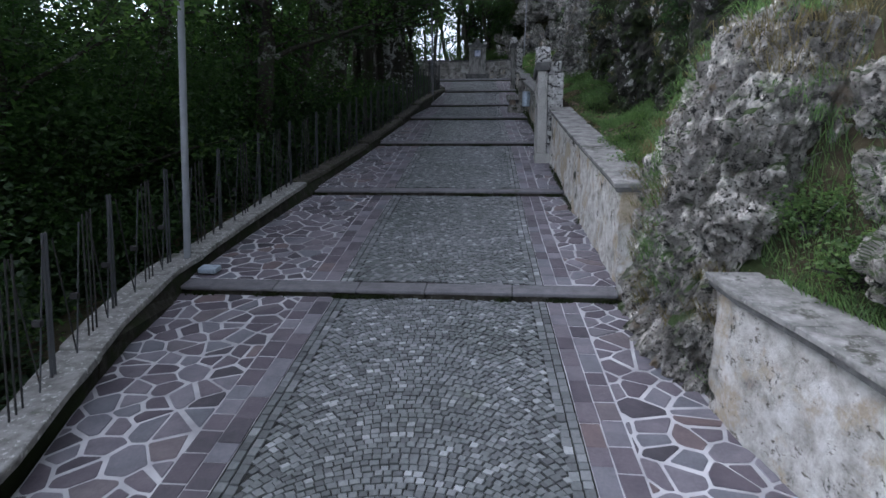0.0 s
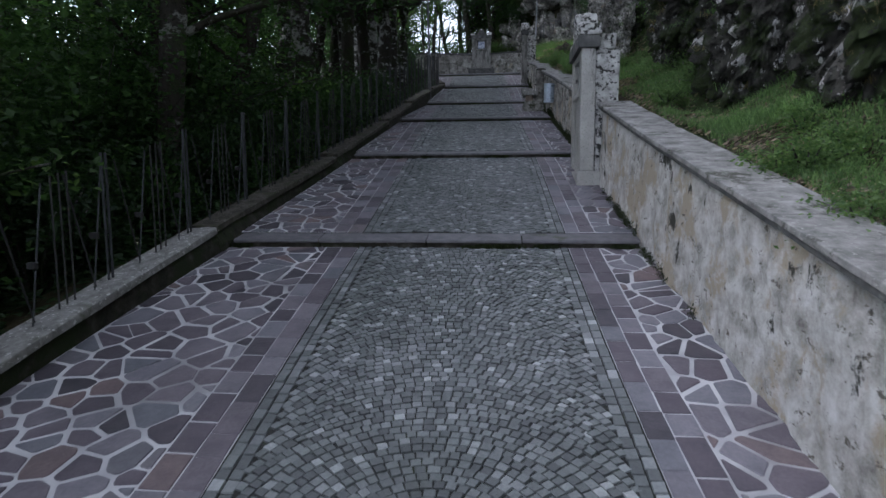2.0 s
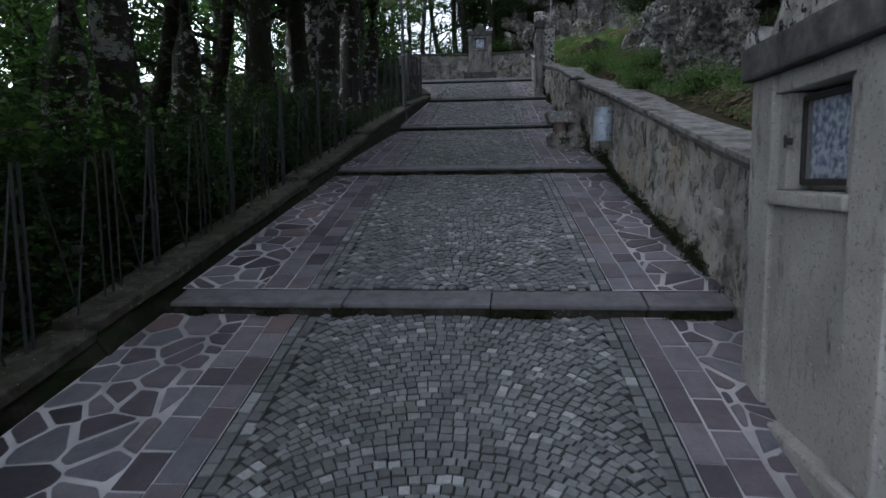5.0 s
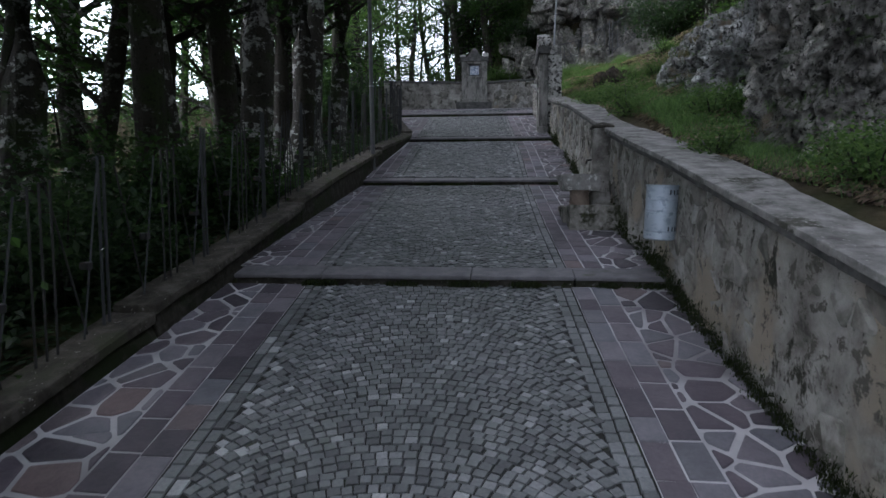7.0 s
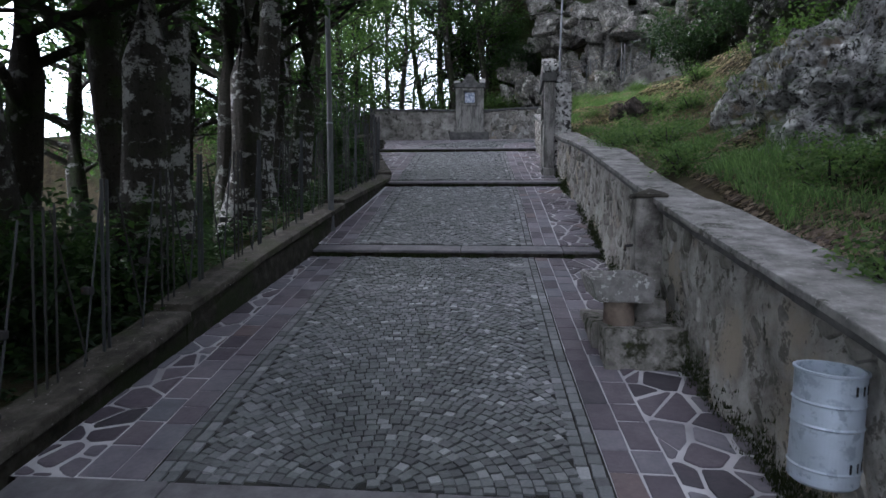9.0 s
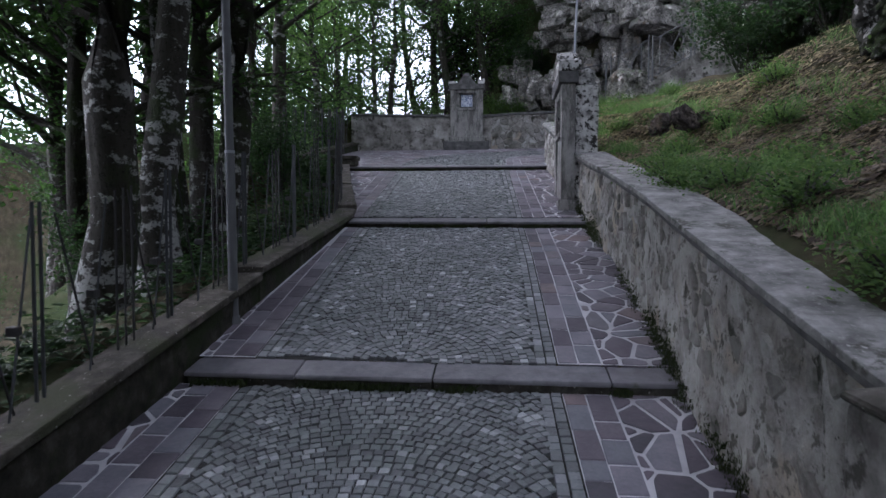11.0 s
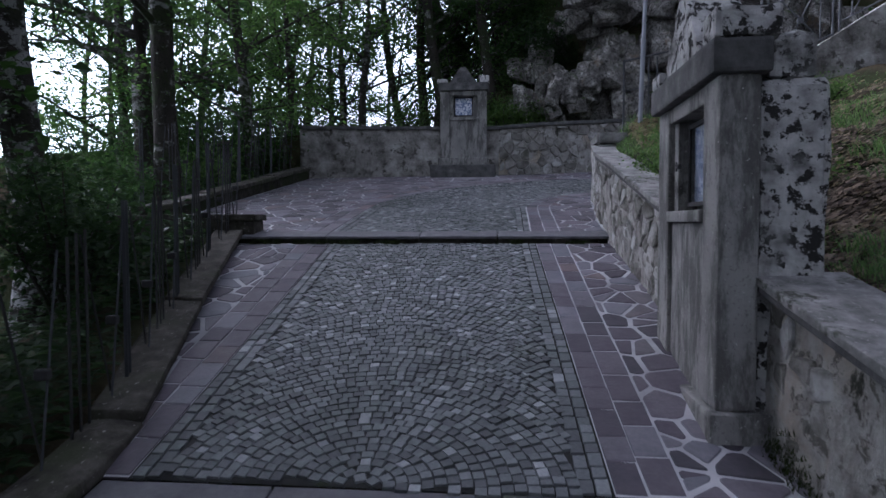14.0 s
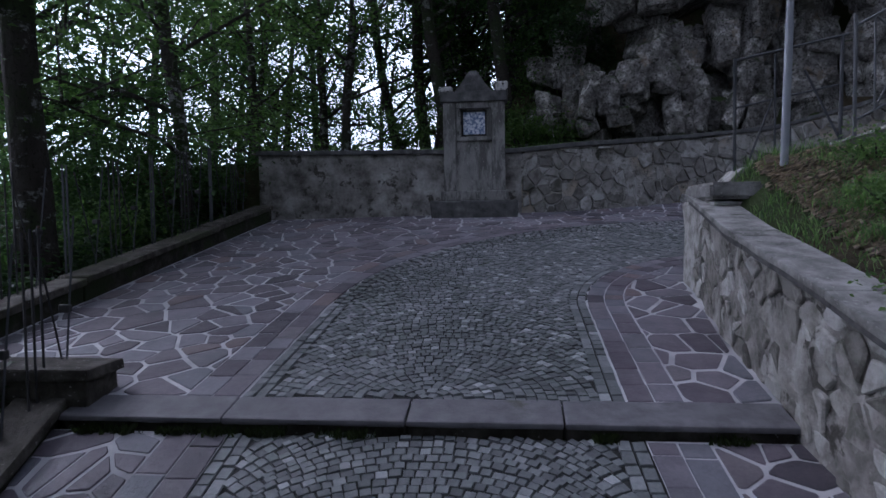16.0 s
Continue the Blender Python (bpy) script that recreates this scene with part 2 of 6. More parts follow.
def make_rock(name, k, spots, tint=(1.0, 0.965, 0.89)):
    m = Mat(name, 0.95, spec=0.15)

    def tone(v):
        return tuple(v * k * t for t in tint)

    c = m.ramp(m.noise(2.4, 9, 0.7), [(0.3, tone(0.11)), (0.42, tone(0.25)), (0.54, tone(0.42)), (0.64, tone(0.95))])
    c = m.mix(m.mask(m.noise(11, 7, 0.7), 0.35, 0.65), m.mix(1.0, c, (0.5, 0.49, 0.47), "MULTIPLY"), m.mix(1.0, c, (1.3, 1.3, 1.3), "MULTIPLY"))
    # black spots for lichen, and painted dark for small pits
    c = m.mix(m.mask(m.noise(8, 9, 0.78), spots, spots + 0.03), c, (0.03, 0.03, 0.027))
    # fine dark specks paint in the shade of crevices
    c = m.mix(m.mask(m.noise(24, 6, 0.74), 0.555, 0.585), c, (0.045, 0.042, 0.036))
    c = m.mix(m.mask(m.noise(1.1, 6, 0.62), 0.6, 0.72), c, (0.15, 0.142, 0.118))
    c = m.mix(m.mask(m.noise(2.6, 4), 0.6, 0.73), c, tuple(0.2 * t for t in (1.0, 0.78, 0.56)))
    green = m.math("MULTIPLY", m.mask(m.up(), 0.3, 0.75), m.mask(m.noise(1.7, 5), 0.42, 0.58))
    c = m.mix(green, c, (0.05, 0.075, 0.026))
    m.color(c).bump(m.noise(16, 9, 0.78), 1.0, 0.05).bump(m.noise(48, 6, 0.75), 0.8, 0.016)
    return m.m


def make_cliff():
    """Mossy dark cliff with pale weathered streaks."""
    m = Mat("mossy_cliff", 0.95, spec=0.15)
    c = m.ramp(m.noise(4, 8, 0.7), [(0.3, (0.02, 0.019, 0.017)), (0.5, (0.058, 0.055, 0.047)), (0.7, (0.13, 0.124, 0.108))])
    c = m.mix(m.mask(m.noise(5, 8, 0.72, stretch=(1, 1, 0.5)), 0.545, 0.6), c, (0.5, 0.49, 0.47))
    c = m.mix(m.mask(m.noise(1.6, 7, 0.68), 0.45, 0.53), c, (0.034, 0.046, 0.018))
    c = m.mix(m.mask(m.noise(17, 6, 0.7), 0.55, 0.6), c, (0.025, 0.025, 0.022))
    m.color(c).bump(m.noise(7, 10, 0.75), 1.0, 0.14).bump(m.noise(40, 6, 0.75), 0.8, 0.02)
    return m.m


def make_earth():
    m = Mat("leafy_earth", 0.97, spec=0.1)
    c = m.ramp(m.noise(4, 7, 0.65), [(0.3, (0.028, 0.024, 0.016)), (0.52, (0.06, 0.05, 0.03)), (0.72, (0.10, 0.08, 0.05))])
    c = m.mix(m.mask(m.noise(0.55, 5), 0.42, 0.6), c, (0.035, 0.05, 0.018))
    m.color(c).bump(m.noise(16, 7, 0.7), 0.9, 0.06)
    return m.m


def make_leaf(name, dark, light):
    m = Mat(name, 0.55, spec=0.3)
    e = m.each()
    c = m.ramp(e, [(0.0, dark), (0.6, tuple((a + b) / 2 for a, b in zip(dark, light))), (1.0, light)])
    m.color(c)
    tr = m.n.new("ShaderNodeBsdfTranslucent")
    m.l.new(m.mix(1.0, c, (1.3, 1.55, 0.9), "MULTIPLY"), tr.inputs["Color"])
    mx = m.n.new("ShaderNodeMixShader")
    mx.inputs[0].default_value = 0.5
    out = m.n["Material Output"]
    m.l.new(m.b.outputs[0], mx.inputs[1])
    m.l.new(tr.outputs[0], mx.inputs[2])
    m.l.new(mx.outputs[0], out.inputs["Surface"])
    return m.m


def make_bark(name, dark, pale, amount):
    m = Mat(name, 0.95, spec=0.15)
    c = m.ramp(m.noise(6, 6, 0.65, stretch=(1, 1, 0.3)), [(0.3, dark), (0.65, tuple(1.9 * v for v in dark)), (0.9, tuple(2.7 * v for v in dark))])
    c = m.mix(m.mask(m.noise(1.7, 5), 0.5, 0.62), c, (0.035, 0.045, 0.022))
    patch = m.math("ADD", m.math("MULTIPLY", m.noise(4.2, 7, 0.7, stretch=(1, 1, 1.5)), 0.75), m.math("MULTIPLY", m.noise(0.8, 3), 0.25))
    c = m.mix(m.mask(patch, amount, amount + 0.05), c, pale)
    c = m.mix(m.mask(m.noise(24, 6, 0.7), 0.54, 0.62), c, tuple(0.8 * v for v in dark))
    m.color(c).bump(m.noise(14, 6, 0.7, stretch=(1, 1, 0.35)), 1.0, 0.05)
    return m.m


def make_metal(name, base, rough, metal, spots=0.0, spot=(0.1, 0.05, 0.03)):
    m = Mat(name, rough, metal, 0.5)
    c = m.ramp(m.noise(8, 5), [(0.3, tuple(0.78 * v for v in base)), (0.7, base)])
    if spots:
        c = m.mix(m.mask(m.noise(22, 5, 0.65), spots, spots + 0.12), c, spot)
    m.color(c).rough(m.noise(18, 4), rough - 0.1, rough + 0.15).bump(m.noise(60, 3), 0.15, 0.003)
    return m.m


SETT, FLAG, TILE = make_sett(), make_flag("porphyry_flag"), make_flag("porphyry_tile")
MORTAR, BED, STEP, KERB, COPING = make_mortar(), make_bed(), make_step(), make_kerb(), make_coping()
KERB_SHADE, KERB_PALE, STAINED, LIMEWASH = make_kerb_shade(), make_kerb_pale(), make_stained(), make_limewash()
RENDER, RUBBLE, LICHEN, CAP = make_render(), make_wall_stone(), make_lichen(), make_dark_cap()
CONCRETE, CONCRETE_OLD = make_concrete("grey_cast_stone", 0.78, 0.56), make_concrete("stained_cast_stone", 0.6, 0.45)
ROCK, ROCK_DARK, ROCK_CRAG = make_rock("karst_limestone", 0.9, 0.565, (1.0, 0.95, 0.865)), make_cliff(), make_rock("fractured_limestone", 0.6, 0.565)
ROCK_GREY = make_rock("lichened_limestone", 0.95, 0.54, (1.0, 1.0, 0.97))
ROCK_TAN, ROCK_BROWN = make_rock("tan_limestone", 0.8, 0.56), make_rock("brown_stone", 0.2, 0.58, (1.0, 0.84, 0.76))
EARTH = make_earth()
LEAF_A = make_leaf("beech_leaf", (0.02, 0.042, 0.014), (0.05, 0.09, 0.028))
LEAF_B = make_leaf("hazel_leaf", (0.036, 0.068, 0.022), (0.105, 0.16, 0.05))
LEAF_C = make_leaf("fir_needle", (0.016, 0.033, 0.015), (0.04, 0.066, 0.028))
GRASS = make_leaf("grass_blade", (0.055, 0.1, 0.042), (0.2, 0.29, 0.12))
STRAW = make_leaf("withered_grass", (0.09, 0.065, 0.035), (0.24, 0.19, 0.11))
LEAF_D = make_leaf("herb_leaf", (0.05, 0.09, 0.034), (0.14, 0.2, 0.075))
MOSS = make_leaf("dark_moss", (0.016, 0.022, 0.009), (0.038, 0.048, 0.018))
LITTER = make_leaf("dry_leaf", (0.05, 0.034, 0.028), (0.34, 0.255, 0.21))
BARK = make_bark("dark_bark", (0.028, 0.025, 0.021), (0.2, 0.2, 0.185), 0.54)
BARK_PALE = make_bark("lichened_bark", (0.026, 0.024, 0.02), (0.3, 0.3, 0.285), 0.51)
ZINC = make_metal("galvanised_steel", (0.44, 0.51, 0.58), 0.5, 0.35, 0.52, (0.27, 0.32, 0.37))
IRON = make_metal("painted_iron", (0.032, 0.031, 0.031), 0.65, 0.2, 0.6, (0.09, 0.055, 0.035))
STEEL = make_metal("grey_steel", (0.11, 0.114, 0.118), 0.62, 0.2)
POLE = make_metal("dull_pole_paint", (0.27, 0.285, 0.31), 0.75, 0.0)
FENCE = make_metal("weathered_fence_steel", (0.05, 0.053, 0.058), 0.75, 0.0, 0.6, (0.06, 0.045, 0.036))
BLACK = make_metal("dark_slot", (0.012, 0.012, 0.013), 0.8, 0.0)

# ---- shape helpers ----
UP = Vector((0, 0, 1))


def table(rows):
    ys, vs = [r[0] for r in rows], [r[1] for r in rows]
    return lambda y: float(np.interp(y, ys, vs))


def part(name, bm, material, parent=None, label="", smooth=False):
    """Links a bmesh as one mesh object, under a parent if there is one."""
    me = bpy.data.meshes.new(name)
    if smooth:
        for f in bm.faces:
            f.smooth = True
    bm.to_mesh(me)
    bm.free()
    me.materials.append(material)
    ob = new(name, me)
    if parent:
        ob.parent = parent
    if label:
        ob["label"] = label
    return ob


def raw(name, verts, faces, material, parent=None, smooth=False, label=""):
    me = bpy.data.meshes.new(name)
    me.from_pydata(verts, [], faces)
    if smooth:
        me.shade_smooth()
    me.materials.append(material)
    ob = new(name, me)
    if parent:
        ob.parent = parent
    if label:
        ob["label"] = label
    return ob


def empty(name, m=None):
    ob = new(name)
    if m:
        ob.matrix_world = m
    return ob


def box(bm, lo, hi, bevel=0.0, seg=1):
    """A box between two corners, its edges rounded off."""
    r = bmesh.ops.create_cube(bm, size=1)
    vs = r["verts"]
    for v in vs:
        v.co = Vector([lo[i] + (hi[i] - lo[i]) * (v.co[i] + 0.5) for i in range(3)])
    if bevel:
        es = {e for v in vs for e in v.link_edges}
        bmesh.ops.bevel(bm, geom=list(es), offset=bevel, segments=seg, affect="EDGES", profile=0.6)
    return bm


def tube(bm, a, b, r0, r1=None, n=8, cap=True):
    a, b = Vector(a), Vector(b)
    r1 = r0 if r1 is None else r1
    q = (b - a).to_track_quat("Z", "Y")
    rings = []
    for p, r in ((a, r0), (b, r1)):
        rings.append([bm.verts.new(p + q @ Vector((r * math.cos(2 * math.pi * i / n), r * math.sin(2 * math.pi * i / n), 0))) for i in range(n)])
    for i in range(n):
        bm.faces.new((rings[0][i], rings[0][(i + 1) % n], rings[1][(i + 1) % n], rings[1][i]))
    if cap:
        bm.faces.new(rings[0][::-1])
        bm.faces.new(rings[1])


def lathe(bm, profile, n=28):
    """Turns (radius, height) rows round the z axis."""
    rings = [[bm.verts.new((r * math.cos(2 * math.pi * i / n), r * math.sin(2 * math.pi * i / n), z)) for i in range(n)] for r, z in profile]
    for a, b in zip(rings, rings[1:]):
        for i in range(n):
            bm.faces.new((a[i], a[(i + 1) % n], b[(i + 1) % n], b[i]))
    return rings


def rough_up(bm, amount, scale, seed=0.0):
    """Uneven, worn surfaces."""
    bm.normal_update()
    off = Vector((seed * 7.3, seed * 3.1, seed * 5.7))
    for v in bm.verts:
        v.co += v.normal * amount * noise.noise(v.co * scale + off) + v.normal * 0.5 * amount * noise.noise(v.co * scale * 2.7 - off)
    return bm


def prism(poly, z_of, depth, bevel):
    """A stone with the outline poly (counter-clockwise), its top on z_of, its upper edges worn."""
    n = len(poly)
    cx, cy = sum(p[0] for p in poly) / n, sum(p[1] for p in poly) / n
    verts = [(x, y, z_of(x, y) - depth) for x, y in poly]
    verts += [(x, y, z_of(x, y) - bevel * 0.8) for x, y in poly]
    for x, y in poly:
        d = math.hypot(x - cx, y - cy) + 1e-6
        k = max(0.0, 1 - bevel / d)
        px, py = cx + (x - cx) * k, cy + (y - cy) * k
        verts.append((px, py, z_of(px, py)))
    faces = []
    for i in range(n):
        j = (i + 1) % n
        faces.append((i, j, n + j, n + i))
        faces.append((n + i, n + j, 2 * n + j, 2 * n + i))
    faces.append(tuple(range(2 * n, 3 * n)))
    return verts, faces


def clip(poly, px, py, nx, ny):
    """The part of poly on the side of the line through p against the normal n."""
    out = []
    for i, a in enumerate(poly):
        b = poly[(i + 1) % len(poly)]
        da, db = (a[0] - px) * nx + (a[1] - py) * ny, (b[0] - px) * nx + (b[1] - py) * ny
        if da <= 0:
            out.append(a)
        if (da < 0 < db) or (db < 0 < da):
            k = da / (da - db)
            out.append((a[0] + (b[0] - a[0]) * k, a[1] + (b[1] - a[1]) * k))
    return out


def crazy(x0, x1, y0, y1, size, joint, limits, rng, stretch=1.0):
    """Irregular stones that fill the part of a rectangle where none of the limits is above zero."""
    sx, sy = size * stretch, size / stretch
    nx, ny = max(1, int((x1 - x0) / sx) + 2), max(1, int((y1 - y0) / sy) + 2)
    seeds = {}
    for i in range(-1, nx + 1):
        for j in range(-1, ny + 1):
            if rng.random() < 0.12:
                continue
            seeds[i, j] = (x0 + (i + rng.uniform(-0.1, 1.1)) * sx, y0 + (j + rng.uniform(-0.1, 1.1)) * sy)
    cells = []
    for (i, j), (cx, cy) in seeds.items():
        if max(f(cx, cy) for f in limits) > size:
            continue
        poly = [(cx - 2 * sx, cy - 2 * sy), (cx + 2 * sx, cy - 2 * sy), (cx + 2 * sx, cy + 2 * sy), (cx - 2 * sx, cy + 2 * sy)]
        for di in range(-3, 4):
            for dj in range(-3, 4):
                o = seeds.get((i + di, j + dj))
                if o and (di or dj) and len(poly) > 2:
                    dx, dy = o[0] - cx, o[1] - cy
                    d = math.hypot(dx, dy) + 1e-9
                    h = max(0.01, d / 2 - joint * rng.uniform(0.3, 1.35))
                    poly = clip(poly, cx + dx / d * h, cy + dy / d * h, dx / d, dy / d)
        for f in limits:
            if len(poly) > 2 and max(f(*q) for q in poly) > 0:
                gx, gy = sum(q[0] for q in poly) / len(poly), sum(q[1] for q in poly) / len(poly)
                e = 0.01
                nx_, ny_ = (f(gx + e, gy) - f(gx - e, gy)) / (2 * e), (f(gx, gy + e) - f(gx, gy - e)) / (2 * e)
                l2 = nx_ * nx_ + ny_ * ny_ + 1e-9
                k = f(gx, gy) / l2
                poly = clip(poly, gx - nx_ * k, gy - ny_ * k, nx_, ny_)
        fit = []
        for q in poly:
            if not fit or math.hypot(q[0] - fit[-1][0], q[1] - fit[-1][1]) > 0.014:
                fit.append(q)
        if len(fit) >= 3 and math.hypot(fit[0][0] - fit[-1][0], fit[0][1] - fit[-1][1]) < 0.014:
            fit.pop()
        if len(fit) < 3:
            continue
        # worn corners
        worn = []
        for i, q in enumerate(fit):
            for o in (fit[i - 1], fit[(i + 1) % len(fit)]):
                ln = math.hypot(o[0] - q[0], o[1] - q[1])
                k = min(0.011 * rng.uniform(0.4, 1.6), 0.3 * ln) / ln
                worn.append((q[0] + (o[0] - q[0]) * k, q[1] + (o[1] - q[1]) * k))
        fit = worn
        area = 0.5 * sum(a[0] * b[1] - b[0] * a[1] for a, b in zip(fit, fit[1:] + fit[:1]))
        if area > 0.0016:
            cells.append(fit)
    return cells


# ---- the plan ----
STEPS = [(6.33, 0.772), (10.78, 1.748), (15.22, 2.826), (19.5, 3.817), (24.5, 4.765), (28.8, 5.852), (33.1, 6.975)]
RISER = 0.078
COB_L = table([(0, -1.6), (7.2, -1.8), (8.6, -1.85), (14.2, -2.01), (20.1, -2.26), (21.4, -2.31), (27, -2.49), (32.3, -2.69), (36, -2.85)])
COB_R = table([(0, 0.78), (7.3, 0.47), (8.6, 0.41), (14.3, 0.23), (20.2, -0.04), (21.5, -0.09), (27.3, -0.22), (32.4, -0.44), (36, -0.6)])
KERB_X = table([(0, -2.5), (3, -2.82), (5, -3.36), (6.3, -3.56), (8, -3.5), (10.8, -3.33), (13.5, -3.12), (15.2, -3.02), (19.5, -2.89), (23, -2.9), (25.5, -2.83), (28.8, -2.71), (29.4, -2.74), (31, -3.2), (33.3, -3.82)])
WALL_X = table([(0, 2.6), (3.3, 1.84), (4.0, 1.62), (4.9, 1.5), (6, 1.28), (6.8, 1.27), (10.7, 1.1), (12.9, 1.0), (15.4, 0.95), (19.4, 0.78), (21, 0.7), (24, 0.64), (27.4, 0.64), (28.7, 0.56), (31, 0.42), (33, 0.31), (34.2, 0.33), (35.7, 0.49)])
WALL_H = table([(0, 0.93), (5, 0.93), (6.5, 1.12), (13.3, 1.13), (15.5, 1.04), (22, 0.93), (25.6, 0.93), (30.3, 0.78), (33, 0.8), (35.7, 0.84)])
TURN_X, TURN_Y, R_IN, R_OUT = 1.6, 35.2, 2.11, 4.38


def tread(y):
    """Height of the sloping way at y, on the downhill side of a step at its foot."""
    if y < STEPS[0][0]:
        return STEPS[0][1] - RISER - (STEPS[0][0] - y) * 0.187
    for (ya, za), (yb, zb) in zip(STEPS, STEPS[1:]):
        if y < yb:
            return za + (zb - RISER - za) * (y - ya) / (yb - ya)
    return STEPS[-1][1] + (y - STEPS[-1][0]) * 0.16


def way_z(x, y):
    z = tread(y)
    if y > STEPS[-1][0]:
        z += max(0.0, x - 2.2) * 0.13
    return z


def edge_z(y):
    """The way's height without its steps, for what runs along it."""
    return float(np.interp(y, [0, 6.33, 10.72, 15.27, 19.5, 23.75, 28.67, 33.0, 41.0], [-0.43, 0.77, 1.73, 2.80, 3.81, 4.76, 5.82, 6.96, 8.3]))

# ---- ground ----
BACK = table([(-7, 40.25), (-5.3, 40.3), (-1.2, 40.62), (0, 40.78), (2.2, 41.7), (4, 42.2), (8, 42.6), (14, 43.0)])
BACK_TOP = table([(-7, 9.32), (-1.2, 9.26), (0.7, 9.42), (2.1, 9.55), (3.7, 9.72), (5.2, 10.1), (9, 11.3), (14, 12.6)])


def hump(x, y, s, a):
    return a * noise.noise(Vector((x * s, y * s, 3.3)))


def land(x, y):
    """Height of the bare ground."""
    wx = WALL_X(min(y, 35.7))
    kx = KERB_X(y) if y < 33.3 else -5.25
    if y > BACK(x) + 0.2:
        d = y - BACK(x) - 0.2
        side = min(1.0, max(0.0, (x + 2.0) / 2.4))
        z = BACK_TOP(x) - 0.12 + d * 0.1 + (2.6 * max(0.0, min(y, 48.5) - 43.3) + 0.3 * max(0.0, y - 48.5)) * side + hump(x, y, 0.5, 0.25 * min(1, d))
        if x < -4:
            z -= 0.5 * (-4 - x) * min(1, d)
        z -= 0.5 * max(0.0, d - 3.0) * (1 - side)
        return max(min(z, 32 + hump(x, y, 0.05, 4)), -250 + hump(x, y, 0.01, 6))
    if x < kx - 0.33:
        d = kx - 0.33 - x
        z = edge_z(min(y, 41)) + 0.02 - 0.1 * min(d, 0.6) - 0.62 * max(0.0, d - 0.6) + hump(x, y, 0.35, 0.3 * min(1, d))
        return max(z, -250 + hump(x, y, 0.01, 6))
    if y < 35.75 and x > wx + 0.2:
        d = x - wx - 0.2
        steep = float(np.interp(y, [2.5, 4.5, 6.8, 9, 14, 20, 30, 33, 35.7], [1.2, 2.6, 1.7, 0.95, 0.8, 0.72, 0.52, 0.3, 0.12]))
        flat = float(np.interp(y, [2.5, 4.5, 6.8, 8, 14, 30, 36], [0.5, 0.15, 0.3, 0.8, 1.1, 1.2, 3.0]))
        z = edge_z(y) + WALL_H(y) - 0.05 + 0.2 * min(d, flat) + steep * max(0.0, d - flat)
        z += 0.42 * max(0.0, y - 33.6) / 2.1 * min(1.0, d / 0.35)
        z += hump(x, y, 0.45, 0.35 * min(1, d)) + hump(x, y, 1.7, 0.13 * min(1, d)) + hump(x, y, 3.6, 0.06 * min(1, d))
        return min(z, 30 + hump(x, y, 0.05, 4))
    return way_z(min(x, 14), min(max(y, -40), 41.5)) - 0.13


def build_ground():
    us = sorted(set([-1600, -900, -500, -250, -140, -90, -60, -45, -34, -26] + list(np.arange(-20, -7, 0.9)) + list(np.arange(-7, -4.2, 0.35)) + list(np.arange(-4.2, 0, 0.7)) + [0.08, 0.2, 0.26] + list(np.arange(0.4, 4, 0.18)) + list(np.arange(4, 9, 0.4)) + list(np.arange(9, 22, 1.2)) + [26, 34, 50, 80, 140, 250, 500, 900, 1600]))
    ys = sorted(set([-1600, -800, -400, -200, -100, -60, -35, -22, -14, -9, -6] + list(np.arange(-4, 35.6, 0.3)) + [35.66, 35.8] + list(np.arange(35.9, 39.9, 0.4)) + list(np.arange(39.9, 42.8, 0.11)) + list(np.arange(43, 56, 0.6)) + [58, 62, 68, 76, 90, 110, 150, 220, 400, 800, 1600]))
    ys = [float(v) for v in ys]
    verts, faces = [], []
    for y in ys:
        wx = WALL_X(min(max(y, 0), 35.7))
        for u in us:
            x = float(u) + wx
            verts.append((x, y, land(x, y)))
    w = len(us)
    for j in range(len(ys) - 1):
        for i in range(w - 1):
            a = j * w + i
            faces.append((a, a + 1, a + w + 1, a + w))
    ob = raw("ground", verts, faces, EARTH, smooth=True)
    tagged(ob, "dark leafy earth of a steep wooded hillside", "ground", kind="structure")
    return ob


ground = build_ground()


def build_mist_glow():
    """Glowing sheet standing in for bright mist below the wood, lighting the way."""
    m = Mat("glowing_mist", 1.0)
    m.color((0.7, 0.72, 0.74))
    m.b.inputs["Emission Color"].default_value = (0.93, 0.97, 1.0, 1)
    # strong enough to light the walls and bank from the valley side
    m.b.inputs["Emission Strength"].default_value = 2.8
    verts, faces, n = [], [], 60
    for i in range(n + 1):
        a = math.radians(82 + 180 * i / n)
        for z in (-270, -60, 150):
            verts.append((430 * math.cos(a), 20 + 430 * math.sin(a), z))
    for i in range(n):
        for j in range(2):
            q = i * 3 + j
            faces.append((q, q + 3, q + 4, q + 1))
    tagged(raw("backdrop", verts, faces, m.m, smooth=True), "glowing sheet standing in for bright mist over the far valley", "backdrop", kind="structure")


build_mist_glow()


# ---- paved way ----
def straight(s):
    l, r = COB_L(s), COB_R(s)
    return (l + r) / 2, s, 0.0, (r - l) / 2


def curved(s):
    """The middle of the setts on the upper terrace, which swings to the right."""
    rm, half = (R_IN + R_OUT) / 2, (R_OUT - R_IN) / 2
    if s <= TURN_Y:
        return TURN_X - rm, s, 0.0, half
    a = (s - TURN_Y) / rm
    if a <= math.pi / 2:
        return TURN_X - rm * math.cos(a), TURN_Y + rm * math.sin(a), -a, half
    return TURN_X + (s - TURN_Y - rm * math.pi / 2), TURN_Y + rm, -math.pi / 2, half


def at(path, s, w):
    cx, cy, h, _ = path(s)
    return cx + w * math.cos(h), cy + w * math.sin(h)


